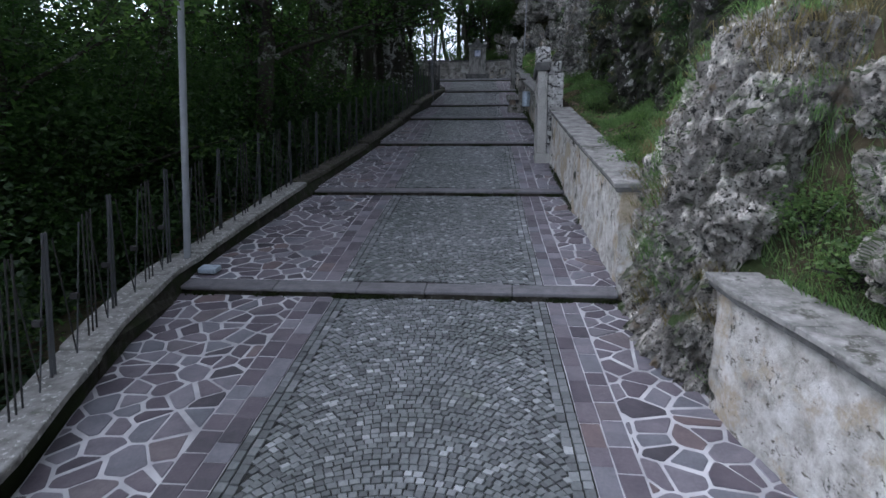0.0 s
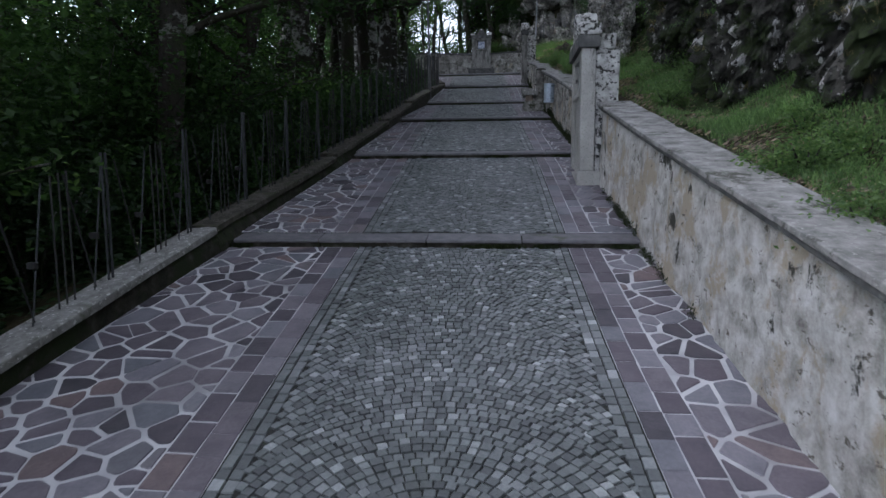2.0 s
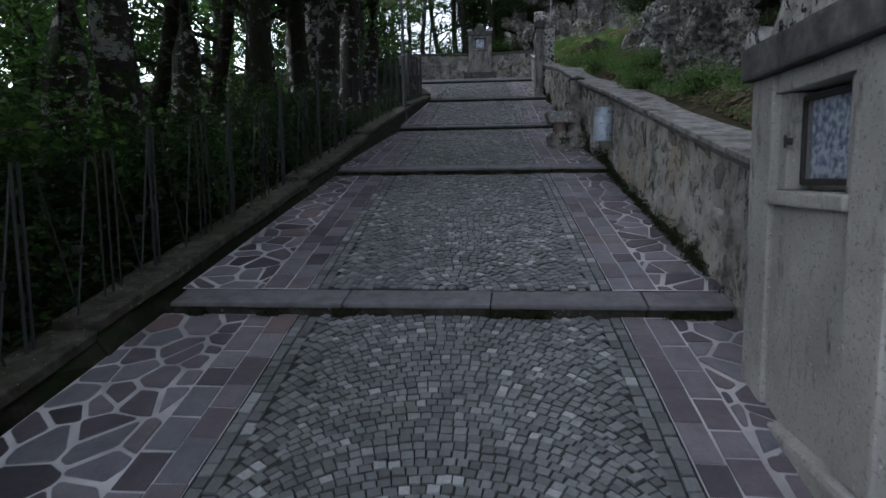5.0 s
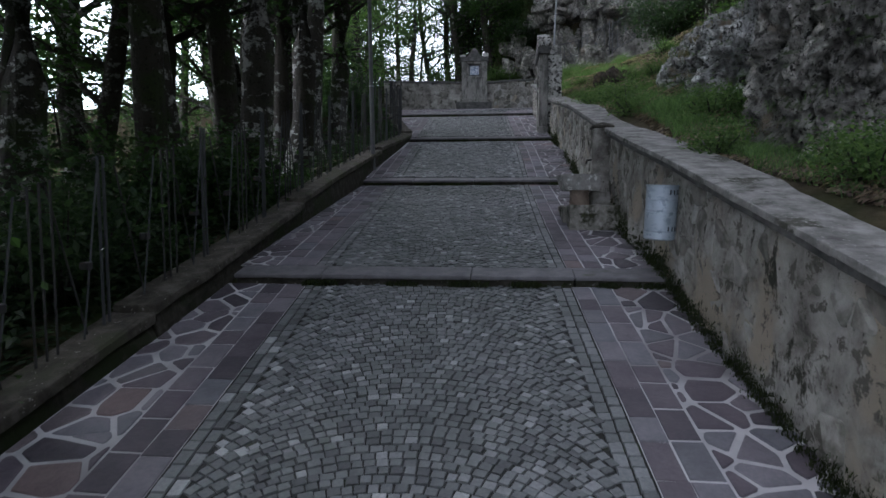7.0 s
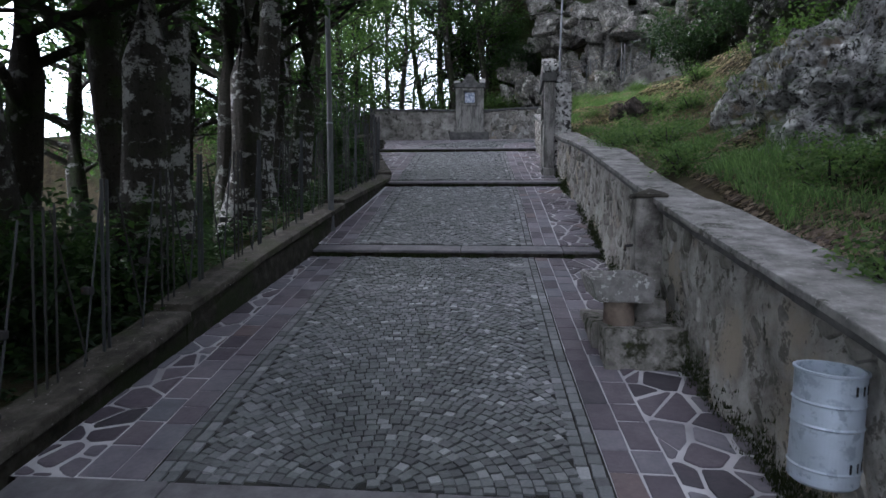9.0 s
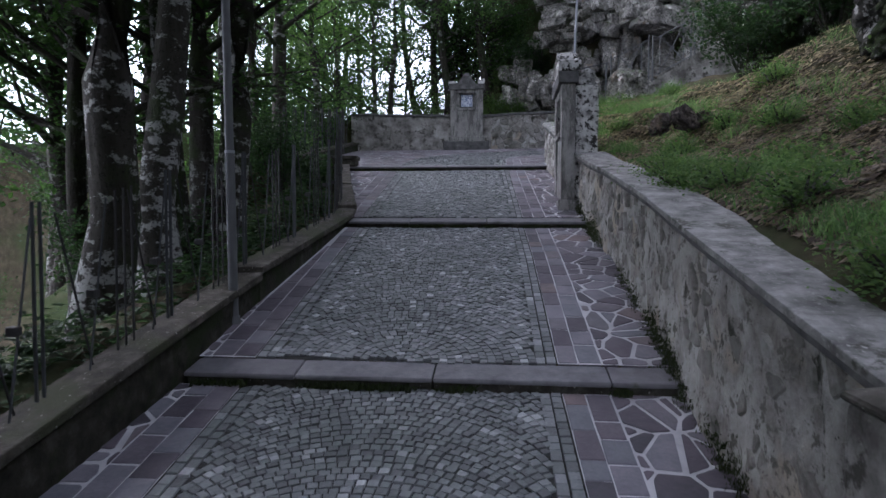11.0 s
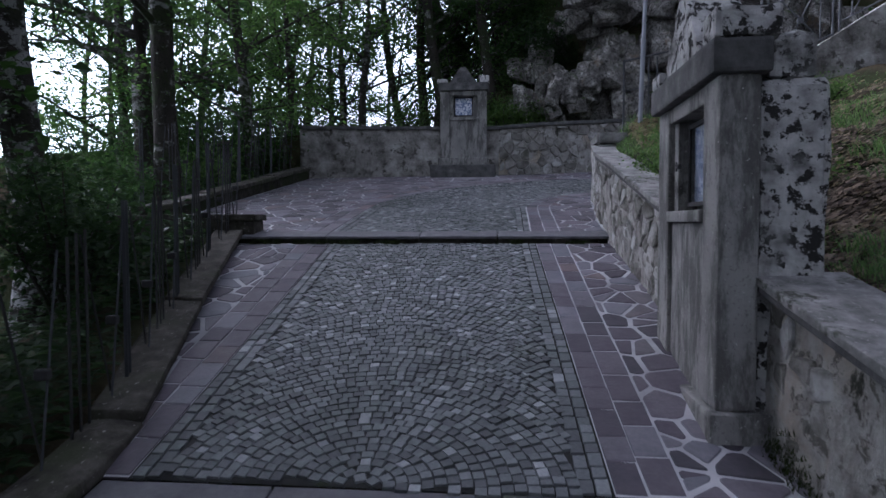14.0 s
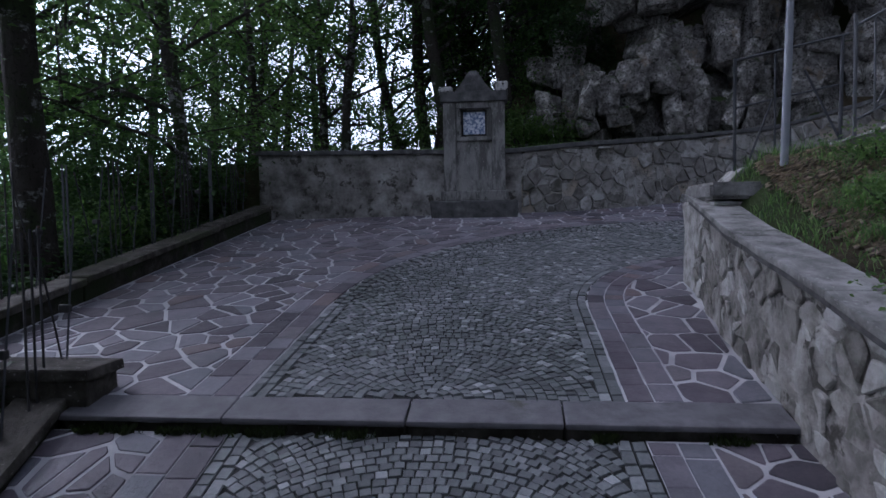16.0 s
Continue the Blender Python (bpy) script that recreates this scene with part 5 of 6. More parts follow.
# ---- rocks ----
def build_rock(c, r, seed, lean=(0.0, 0.0), p=3.0, level=5, rough=0.34, block=1.0, pit=1.0, stone=None, label="pitted grey limestone outcrop with black lichen"):
    """A weathered limestone mass: a blunt block, broken by ridged noise at several sizes."""
    bm = bmesh.new()
    bmesh.ops.create_icosphere(bm, subdivisions=level, radius=1)
    off = Vector((seed * 3.17, seed * 1.91, seed * 2.53))
    c, r = Vector(c), Vector(r)
    g = random.Random(seed)
    tilt = [Vector((g.uniform(-1, 1), g.uniform(-1, 1), g.uniform(-1, 1))) for _ in range(32)]
    for v in bm.verts:
        n = v.co.normalized()
        k = (abs(n.x) ** p + abs(n.y) ** p + abs(n.z) ** p) ** (-1 / p)
        q = Vector((n.x * k * r.x, n.y * k * r.y, n.z * k * r.z))
        w = q + off
        warp = w + (0.22 if pit > 0.5 else 0.05) * noise.noise_vector(w * 1.7)
        d = 0.2 * noise.noise(w * 0.75)
        for scale, push, crack in ((1.0 if pit > 0.5 else 1.7, 0.34 * block, 0.12 * block), (2.7 if pit > 0.5 else 3.6, 0.15 if pit > 0.5 else 0.3, 0.05 if pit > 0.5 else 0.09), (7.0, 0.05 * pit, 0.02 * pit)):
            dist, pts = noise.voronoi(warp * scale)
            i = int(abs(pts[0].x * 131 + pts[0].y * 57 + pts[0].z * 91)) % 32
            d += push * ((warp * scale - pts[0]).dot(tilt[i]) * 0.5 + tilt[i].z * 0.35)
            d -= crack * max(0.0, 1 - (dist[1] - dist[0]) / 0.16)
        d -= pit * 0.12 * max(0.0, noise.noise(w * 3.6)) + 0.07 * abs(noise.noise(w * 7.3))
        d -= pit * 0.16 * max(0.0, noise.noise(w * 9.5) - 0.15) + pit * 0.05 * abs(noise.noise(w * 19.0))
        d -= pit * 0.3 * max(0.0, noise.noise(w * 5.2 + off) - 0.2) + pit * 0.09 * max(0.0, noise.noise(w * 12.5) - 0.18)
        if pit > 0.5:
            for scale, deep in ((3.4, 0.17), (6.3, 0.12), (12.0, 0.07)):
                hole = noise.voronoi(warp * scale + off)[0][0]
                d -= deep * min(1.0, max(0.0, 0.33 - hole) / 0.09) * min(1.0, max(0.0, noise.noise(w * scale * 0.4) * 3 + 0.6))
        q += n * d * rough / 0.34
        q.x += lean[0] * q.z
        q.y += lean[1] * q.z
        v.co = q
    ob = part("rock", bm, stone or ROCK)
    ob.location = c
    return tagged(ob, label, "rock", "rocks of the bank")


build_rock((2.33, 5.7, 1.5), (0.98, 1.35, 2.1), 1, (0.22, 0.0), 3.2, 7, 0.3, 0.4, label="big pitted limestone outcrop bulging beside the way")
for c, r, s in (((2.5, 3.95, 1.95), (0.26, 0.32, 0.32), 17), ((2.55, 4.25, 2.5), (0.22, 0.3, 0.27), 18), ((2.38, 3.35, 1.5), (0.3, 0.3, 0.24), 19)):
    build_rock(c, r, s, (0.1, 0.0), 2.6, 6, 0.16, 0.5, label="pale limestone knob jutting from the grassy slope")
build_rock((3.5, 3.4, 2.4), (0.9, 1.5, 1.5), 2, (0.2, 0), 3, 6, 0.34)
for c, r, s in (
    ((3.2, 7.9, 4.2), (0.75, 1.2, 1.9), 3), ((3.1, 10.0, 4.6), (0.7, 1.3, 1.9), 4), ((2.95, 12.4, 5.0), (0.75, 1.15, 1.9), 5),
    ((3.6, 10.6, 5.6), (1.0, 2.0, 1.6), 6), ((2.7, 14.6, 5.3), (0.8, 1.0, 1.2), 7),
    ((2.42, 23.2, 5.95), (0.9, 1.35, 1.05), 9), ((3.4, 21.4, 7.0), (0.9, 1.4, 1.2), 10),
    ((3.6, 17.0, 6.4), (0.9, 1.6, 1.3), 12), ((4.6, 27.0, 9.0), (1.1, 2.0, 1.5), 13), ((5.2, 32.5, 10.2), (1.4, 1.6, 1.7), 14),
):
    build_rock(c, r, s, (0.18, 0.0), 2.8, 6, 0.3, stone=ROCK_DARK if s != 9 else ROCK_GREY)
build_rock((2.08, 19.75, 5.75), (0.5, 0.75, 1.8), 8, (0.1, 0.0), 3.2, 7, 0.24, 0.5, stone=ROCK_TAN, label="tall honeycombed limestone pinnacle standing on the bank")
build_rock((2.2, 34.9, 8.75), (0.42, 0.36, 0.5), 15, (0.0, 0.0), 2.8, 6, 0.16, stone=ROCK_TAN, label="pale spotted limestone boulder below the upper flight")
build_rock((1.66, 29.5, 7.26), (0.17, 0.2, 0.2), 11, (0.25, 0.0), 2.4, 5, 0.14, stone=ROCK_BROWN, label="small upright brown stone half sunk in fallen leaves")
build_rock((2.08, 29.35, 7.3), (0.3, 0.3, 0.17), 16, (-0.3, 0.0), 2.4, 5, 0.16, stone=ROCK_BROWN, label="low dark brown stone half sunk in fallen leaves")


def build_crag(c, r, seed, count):
    """A cliff of angular blocks that split along flat joints."""
    g = random.Random(seed)
    r = Vector(r)
    root = tagged(empty("rock", pose(*c)), "fractured angular limestone crag above the terrace wall", "rock", "rocks of the bank")
    for k in range(count):
        o = Vector([g.uniform(-0.8, 0.8) * r[i] for i in range(3)])
        e = Vector([r[i] * g.uniform(0.2, 0.5) for i in range(3)])
        turn = Euler((g.gauss(0, 0.18), g.gauss(0, 0.18), g.gauss(0, 0.5))).to_matrix()
        bm = bmesh.new()
        pts = []
        for sx in (-1, 1):
            for sy in (-1, 1):
                for sz in (-1, 1):
                    p = Vector((sx * e.x * g.uniform(0.5, 1), sy * e.y * g.uniform(0.5, 1), sz * e.z * g.uniform(0.6, 1)))
                    pts.append(bm.verts.new(o + turn @ p))
        for _ in range(4):
            n = Vector((g.gauss(0, 1), g.gauss(0, 1), g.gauss(0, 1))).normalized()
            pts.append(bm.verts.new(o + turn @ Vector((n.x * e.x, n.y * e.y, n.z * e.z))))
        out = bmesh.ops.convex_hull(bm, input=pts)
        spare = [v for v in out["geom_interior"] + out["geom_unused"] if isinstance(v, bmesh.types.BMVert)]
        bmesh.ops.delete(bm, geom=list(set(spare)), context="VERTS")
        bmesh.ops.bevel(bm, geom=bm.edges[:], offset=0.02, segments=1, affect="EDGES")
        bmesh.ops.triangulate(bm, faces=bm.faces[:])
        for _ in range(2):
            bmesh.ops.subdivide_edges(bm, edges=[q for q in bm.edges if q.calc_length() > 0.16], cuts=1)
        bmesh.ops.triangulate(bm, faces=bm.faces[:])
        rough_up(bm, 0.04, 3.1, seed + k)
        rough_up(bm, 0.018, 11, seed + 2)
        part("block", bm, ROCK_CRAG, root)


for c, r, k in (
    ((-0.3, 43.0, 9.8), (0.5, 0.5, 0.8), 21), ((0.65, 42.95, 10.1), (0.7, 0.6, 1.1), 22), ((1.75, 43.0, 10.6), (0.8, 0.6, 1.4), 23),
    ((2.9, 43.2, 10.7), (0.85, 0.6, 1.5), 24), ((4.1, 43.4, 11.0), (0.9, 0.6, 1.6), 25), ((5.4, 43.6, 11.4), (1.0, 0.7, 1.8), 26),
    ((7.0, 43.9, 12.2), (1.3, 0.8, 2.0), 27), ((1.4, 43.0, 12.45), (1.0, 1.05, 0.5), 28), ((4.0, 43.1, 12.9), (1.5, 1.3, 0.6), 29),
    ((6.8, 43.4, 13.9), (1.5, 1.3, 0.7), 30), ((0.2, 43.9, 11.5), (0.9, 0.6, 0.8), 32), ((2.6, 44.4, 13.4), (2.2, 1.0, 1.0), 33), ((5.6, 44.8, 14.8), (2.6, 1.2, 1.3), 34),
):
    build_crag(c, r, k, 22 if r[0] > 0.6 else 12)


# ---- trees ----
def ring_tube(verts, faces, pts, radii, n, wob=0.0, seed=0.0):
    base = len(verts)
    for i, (p, r) in enumerate(zip(pts, radii)):
        d = (pts[min(i + 1, len(pts) - 1)] - pts[max(i - 1, 0)]).normalized()
        q = d.to_track_quat("Z", "Y")
        for k in range(n):
            a = 2 * math.pi * k / n
            rr = r * (1 + wob * noise.noise(Vector((math.cos(a) * 1.3, math.sin(a) * 1.3, p.z * 0.9 + seed))))
            verts.append(tuple(p + q @ Vector((rr * math.cos(a), rr * math.sin(a), 0))))
    for i in range(len(pts) - 1):
        for k in range(n):
            a, b = base + i * n + k, base + i * n + (k + 1) % n
            faces.append((a, b, b + n, a + n))


def leaves_mesh(points, count, spread, size, rng):
    """Many small folded leaves round the given points."""
    n = count
    pts = np.array([p[:] for p in points])
    g = np.random.RandomState(rng.randrange(1 << 30))
    c = pts[g.randint(0, len(pts), n)] + g.normal(0, 1, (n, 3)) * np.array(spread)
    d = g.normal(0, 1, (n, 3)) * np.array([1, 1, 0.55])
    d /= np.linalg.norm(d, axis=1)[:, None] + 1e-9
    s = np.cross(d, g.normal(0, 0.45, (n, 3)) + np.array([0, 0, 1.0]))
    s /= np.linalg.norm(s, axis=1)[:, None] + 1e-9
    ln = size * g.uniform(0.6, 1.35, (n, 1))
    up = np.cross(s, d)
    v = np.empty((n, 4, 3))
    v[:, 0] = c
    v[:, 1] = c + d * ln * 0.5 + s * ln * 0.33 + up * ln * 0.12
    v[:, 2] = c + d * ln
    v[:, 3] = c + d * ln * 0.5 - s * ln * 0.33 + up * ln * 0.12
    f = np.arange(4 * n).reshape(n, 4)
    faces = np.concatenate([f[:, [0, 1, 2]], f[:, [0, 2, 3]]])
    return v.reshape(-1, 3).tolist(), faces.tolist()


def build_tree(seed, height, radius, low, leaves, leaf_mat, bark, label, lean=0.05, size=0.12, reach=1.0):
    rng = random.Random(seed)
    root = empty("tree")
    lx, ly = rng.uniform(-lean, lean), rng.uniform(-lean, lean)
    pts, radii = [], []
    for i in range(13):
        k = i / 12
        z = k * height
        pts.append(Vector((lx * z + 0.34 * noise.noise(Vector((z * 0.3, seed * 1.7, 0.5))) * min(1, z), ly * z + 0.34 * noise.noise(Vector((z * 0.3, seed * 1.7, 9.5))) * min(1, z), z - 0.35 * (i == 0))))
        radii.append(radius * ((1 - k) ** 0.75 * 0.95 + 0.05) * (1.45 if i == 0 else 1.0))
    verts, faces = [], []
    ring_tube(verts, faces, pts, radii, 12, 0.22, seed)
    raw("trunk", verts, faces, bark, root, smooth=True)
    tips = []
    verts, faces = [], []
    nb = int(height * 2.1)
    for b in range(nb):
        k = low + (0.97 - low) * (b + rng.random()) / nb
        i = min(11, int(k * 12))
        o = pts[i].lerp(pts[i + 1], k * 12 - i)
        a = rng.uniform(0, 2 * math.pi)
        ln = reach * (0.9 + 2.6 * (1 - k) ** 0.7 * rng.uniform(0.7, 1.15))
        rise = rng.uniform(0.1, 0.6) + 0.5 * k
        d = Vector((math.cos(a), math.sin(a), rise)).normalized()
        line = [o]
        for j in range(1, 5):
            line.append(o + d * ln * j / 4 + Vector((rng.gauss(0, 0.08), rng.gauss(0, 0.08), 0.05 * j - 0.02 * j * j)) * ln * 0.4)
        r0 = max(0.012, radii[i] * 0.38)
        ring_tube(verts, faces, line, [r0 * (1 - 0.2 * j) for j in range(5)], 5)
        tips += line[2:]
        for t in range(3):
            s = line[rng.randrange(1, 4)]
            e = s + (d * 0.5 + Vector((rng.gauss(0, 0.6), rng.gauss(0, 0.6), rng.gauss(0.15, 0.3)))).normalized() * ln * rng.uniform(0.3, 0.55)
            ring_tube(verts, faces, [s, s.lerp(e, 0.5), e], [r0 * 0.45, r0 * 0.3, 0.004], 4)
            tips += [s.lerp(e, 0.6), e]
    raw("branchwork", verts, faces, bark, root, smooth=True)
    v, f = leaves_mesh(tips, leaves, (0.22, 0.22, 0.14), size, rng)
    raw("crown", v, f, leaf_mat, root)
    return tagged(root, label, "tree", "trees of the wood")


def build_shrub(seed, radius, height, leaves, leaf_mat, size, label, spread=0.2):
    rng = random.Random(seed)
    root = empty("shrub")
    verts, faces, tips = [], [], []
    for b in range(16 if height < 3 else 34):
        a, k = rng.uniform(0, 6.3), rng.uniform(0.2, 1.0)
        e = Vector((math.cos(a) * radius * k, math.sin(a) * radius * k, height * rng.uniform(0.45, 1.0)))
        mid = e * 0.5 + Vector((0, 0, 0.12 * height))
        ring_tube(verts, faces, [Vector((0, 0, -0.1)), mid, e], [0.02, 0.012, 0.004], 5)
        tips += [mid, mid.lerp(e, 0.5), e]
    raw("stem", verts, faces, BARK, root, smooth=True)
    v, f = leaves_mesh(tips, leaves, (spread, spread, spread * 0.8), size, rng)
    raw("foliage", v, f, leaf_mat, root)
    return tagged(root, label, "shrub", "undergrowth")


def plant(kind, x, y, turn, drop=0.1):
    copy_thing(kind, Matrix.Translation((x, y, land(x, y) - drop)) @ Matrix.Rotation(turn, 4, "Z"))


TREES = [
    build_tree(1, 13.0, 0.2, 0.2, 7500, LEAF_A, BARK, "tall dark beech with a leafy crown", 0.07, 0.115),
    build_tree(2, 14.5, 0.23, 0.28, 7500, LEAF_A, BARK_PALE, "tall beech with pale lichened bark", 0.08, 0.115),
    build_tree(3, 11.0, 0.12, 0.1, 10500, LEAF_B, BARK, "slim green hornbeam with low branches", 0.1, 0.095),
    build_tree(4, 12.0, 0.16, 0.14, 12000, LEAF_A, BARK, "dark slender beech leaning over the slope", 0.12, 0.1),
    build_tree(5, 9.0, 0.1, 0.06, 9000, LEAF_B, BARK, "young green tree with light leaves", 0.08, 0.09, 0.9),
    build_tree(6, 12.0, 0.17, 0.06, 12000, LEAF_C, BARK, "dark conifer with drooping boughs", 0.02, 0.09, 1.0),
    build_tree(7, 15.0, 0.23, 0.36, 12000, LEAF_A, BARK_PALE, "tall lichened beech spreading over the way", 0.06, 0.18, 1.45),
]
SHRUBS = [
    build_shrub(11, 0.8, 1.2, 2600, LEAF_A, 0.075, "dark leafy shrub below the railing"),
    build_shrub(12, 0.6, 0.9, 2000, LEAF_B, 0.065, "green shrub with small leaves"),
    build_shrub(13, 1.1, 1.7, 3800, LEAF_C, 0.075, "dense dark bush on the slope"),
    build_shrub(14, 2.2, 4.6, 18000, LEAF_A, 0.08, "tall dark hazel thicket in the wood", 0.45),
    build_shrub(15, 0.35, 0.3, 2200, LEAF_D, 0.034, "low bright green herbs above the wall", 0.09),
]
# those built first stand well inside the wood
for k, t in enumerate(TREES):
    x, y = -24 - 2.5 * k, 8 + 7 * k
    t.matrix_world = Matrix.Translation((x, y, land(x, y)))
for k, t in enumerate(SHRUBS):
    x, y = -12 - 2 * k, 10 + 9 * k
    t.matrix_world = Matrix.Translation((x, y, land(x, y)))

wood = random.Random(2024)
stand = [(-4.9, 16.4, 6), (-4.76, 17.5, 1), (-4.15, 22.5, 6), (-5.3, 27.4, 0), (-4.6, 28.7, 6), (-5.1, 20.2, 6), (-4.35, 24.3, 1), (-4.55, 25.9, 6), (-4.9, 12.2, 0), (-5.0, 14.6, 3), (-4.6, 21.4, 0), (-6.4, 33.2, 1), (-7.6, 37.6, 0), (-4.5, 23.4, 0), (-4.9, 22.0, 1), (-5.6, 23.2, 0),
         (-5.2, 18.7, 6), (-5.0, 24.9, 6), (-5.4, 28.6, 6), (-5.6, 13.2, 2), (-6.6, 10.4, 3), (-6.4, 7.0, 2), (-7.6, 4.4, 0), (-8.2, 12.6, 5), (-7.9, 8.6, 5), (-9.2, 5.6, 5), (-8.2, 28.0, 0), (-6.2, 22.3, 3), (-6.3, 36.2, 0), (-6.1, 39.0, 2), (-7.6, 24.2, 1), (-7.0, 19.3, 3), (-6.6, 20.8, 3), (-6.7, 31.2, 0), (-4.35, 27.0, 1), (-5.1, 29.5, 0), (-5.9, 30.3, 0), (-7.5, 30.0, 0), (-8.8, 33.0, 3), (-6.9, 28.9, 3), (0.4, 45.4, 2), (2.2, 45.8, 3), (4.2, 46.0, 5)]
for x, y, k in stand:
    plant(TREES[k], x, y, wood.uniform(0, 6.28))
spots = [(a, b) for a, b, _ in stand]


def scatter(seed, n, x0, x1, y0, y1, gap, kinds):
    g = random.Random(seed)
    tries = 0
    while n and tries < 4000:
        tries += 1
        x, y = g.uniform(x0, x1), g.uniform(y0, y1)
        if all(math.hypot(x - a, y - b) > gap for a, b in spots):
            spots.append((x, y))
            plant(TREES[g.choice(kinds)], x, y, g.uniform(0, 6.28))
            n -= 1


scatter(1, 26, -15, -7.5, -4, 18, 1.5, [0, 3, 5, 5])
scatter(2, 2, -13, -8.5, 21, 27, 1.6, [0, 3])
scatter(3, 6, -14, -8.5, 28, 43, 1.5, [0, 3, 0, 2])
scatter(4, 5, -30, -15, -8, 20, 3.0, [0, 1, 3, 5])
scatter(5, 4, -26, -14, 24, 60, 3.0, [0, 1, 2])
scatter(6, 15, -11, -3.6, 42.2, 50, 1.1, [2, 3, 3, 4])
scatter(7, 9, -3.6, -0.9, 43.2, 47.5, 0.7, [4, 2, 3])
scatter(8, 5, -0.8, 2.2, 44.6, 47.5, 0.9, [2, 4, 4, 5])
scatter(9, 5, -2.5, 2.5, 49, 55, 1.6, [5, 0])
scatter(10, 10, 1.5, 10, 47, 56, 2.2, [0, 5, 5])
# right-hand hillside trees, mostly out of view, added to dim the way
scatter(11, 4, 5.2, 7.5, 8, 17, 2.0, [0, 3, 5])
scatter(12, 9, 7, 16, 4, 40, 2.6, [0, 5, 3])
# unseen trees beside the start, added to block light from behind
scatter(13, 2, -14, -7, -16, -3, 2.4, [0, 1, 3])
scatter(14, 2, 8, 16, -14, 2, 2.4, [0, 5, 3])
for y in np.arange(1.0, 33.0, 0.95):
    if y > 21 and wood.random() < (0.65 if y < 24 else 0.9):
        continue
    x = KERB_X(float(y)) - wood.uniform(0.9, 2.6)
    plant(SHRUBS[wood.choice([0, 0, 1, 2])], x, float(y) + wood.uniform(-0.3, 0.3), wood.uniform(0, 6.28))
for x, y in ((-7.6, 2.0), (-8.4, 5.4), (-7.8, 8.8), (-8.6, 12.4), (-8.3, 20.1), (-7.2, 18.2), (-6.4, 12.6), (-5.9, 15.4), (-7.9, 15.8), (-7.0, 13.9), (-8.8, 18.6), (-6.6, 3.6), (-9.4, 7.4), (-9.8, 15.0), (-6.2, 8.6), (-11, 3.6), (-11.5, 9.4), (-11, 14.6), (-9.5, -1.5), (-6.9, 10.6), (-10.4, 11.6), (-13.5, 6.5), (-14, 13), (-6.9, 6.6), (-10.5, 7)):
    plant(SHRUBS[3], x, y, wood.uniform(0, 6.28))
for x, y in ((-5.2, 13.4), (-5.6, 15.0), (-5.3, 16.9), (-5.6, 18.2), (-5.4, 19.6), (-4.9, 14.2), (-6.4, 17.4), (-6.5, 20.4)):
    plant(SHRUBS[2], x, y, wood.uniform(0, 6.28))
for k in range(24):
    y = wood.uniform(12.5, 25.0)
    plant(SHRUBS[wood.choice([0, 0, 1, 2])], KERB_X(y) - wood.uniform(0.95, 2.3), y, wood.uniform(0, 6.28), wood.uniform(0.05, 0.75))
for y in (31.5,):
    plant(SHRUBS[2], KERB_X(y) - 1.3, y, wood.uniform(0, 6.28))
for x, y in ((-6.2, 29.2), (-7.1, 30.6), (-5.5, 28.2)):
    plant(SHRUBS[2], x, y, wood.uniform(0, 6.28))
for y in np.arange(36.0, 41.0, 1.4):
    plant(SHRUBS[wood.choice([0, 1, 2])], -6.1 - wood.uniform(0, 1.2), float(y), wood.uniform(0, 6.28))
for x, y in ((-8.0, 39.4),):
    plant(SHRUBS[3], x, y, wood.uniform(0, 6.28), 0.9)
for x, y, k in ((3.6, 31.6, 2), (4.4, 30.4, 2), (3.3, 25.6, 1), (3.2, 18.4, 1), (-3.4, 43.6, 1), (-2.0, 44.4, 1), (3.0, 6.9, 1), (3.3, 13.2, 0), (6.4, 36.9, 2), (2.3, 3.75, 4), (2.55, 3.2, 4), (2.75, 2.6, 4), (2.15, 4.25, 4), (3.1, 2.9, 4), (2.9, 2.1, 4), (-0.9, 42.9, 1), (-0.3, 42.9, 1), (-1.3, 43.4, 1), (-0.6, 44.0, 1), (0.4, 43.8, 2), (3.2, 9.2, 2), (3.4, 12.6, 2), (3.1, 15.4, 2), (3.9, 8.0, 2), (4.2, 14.6, 2), (3.6, 20.0, 0), (-0.2, 45.0, 1), (2.6, 46.0, 2), (-1.4, 45.6, 0)):
    plant(SHRUBS[k], x, y, wood.uniform(0, 6.28))


herbs = random.Random(55)
for _ in range(46):
    y = herbs.uniform(7.5, 33.5)
    x = WALL_X(y) + 0.4 + abs(herbs.gauss(0.1, 1.1))
    plant(SHRUBS[4], x, y, herbs.uniform(0, 6.28), herbs.uniform(0.08, 0.24))
for y, d in ((33.9, 0.9), (34.4, 1.6), (34.9, 1.2), (35.3, 1.9), (33.4, 1.5), (35.2, 2.8), (34.2, 2.6)):
    plant(SHRUBS[4], WALL_X(y) + d, y, herbs.uniform(0, 6.28), 0.16)


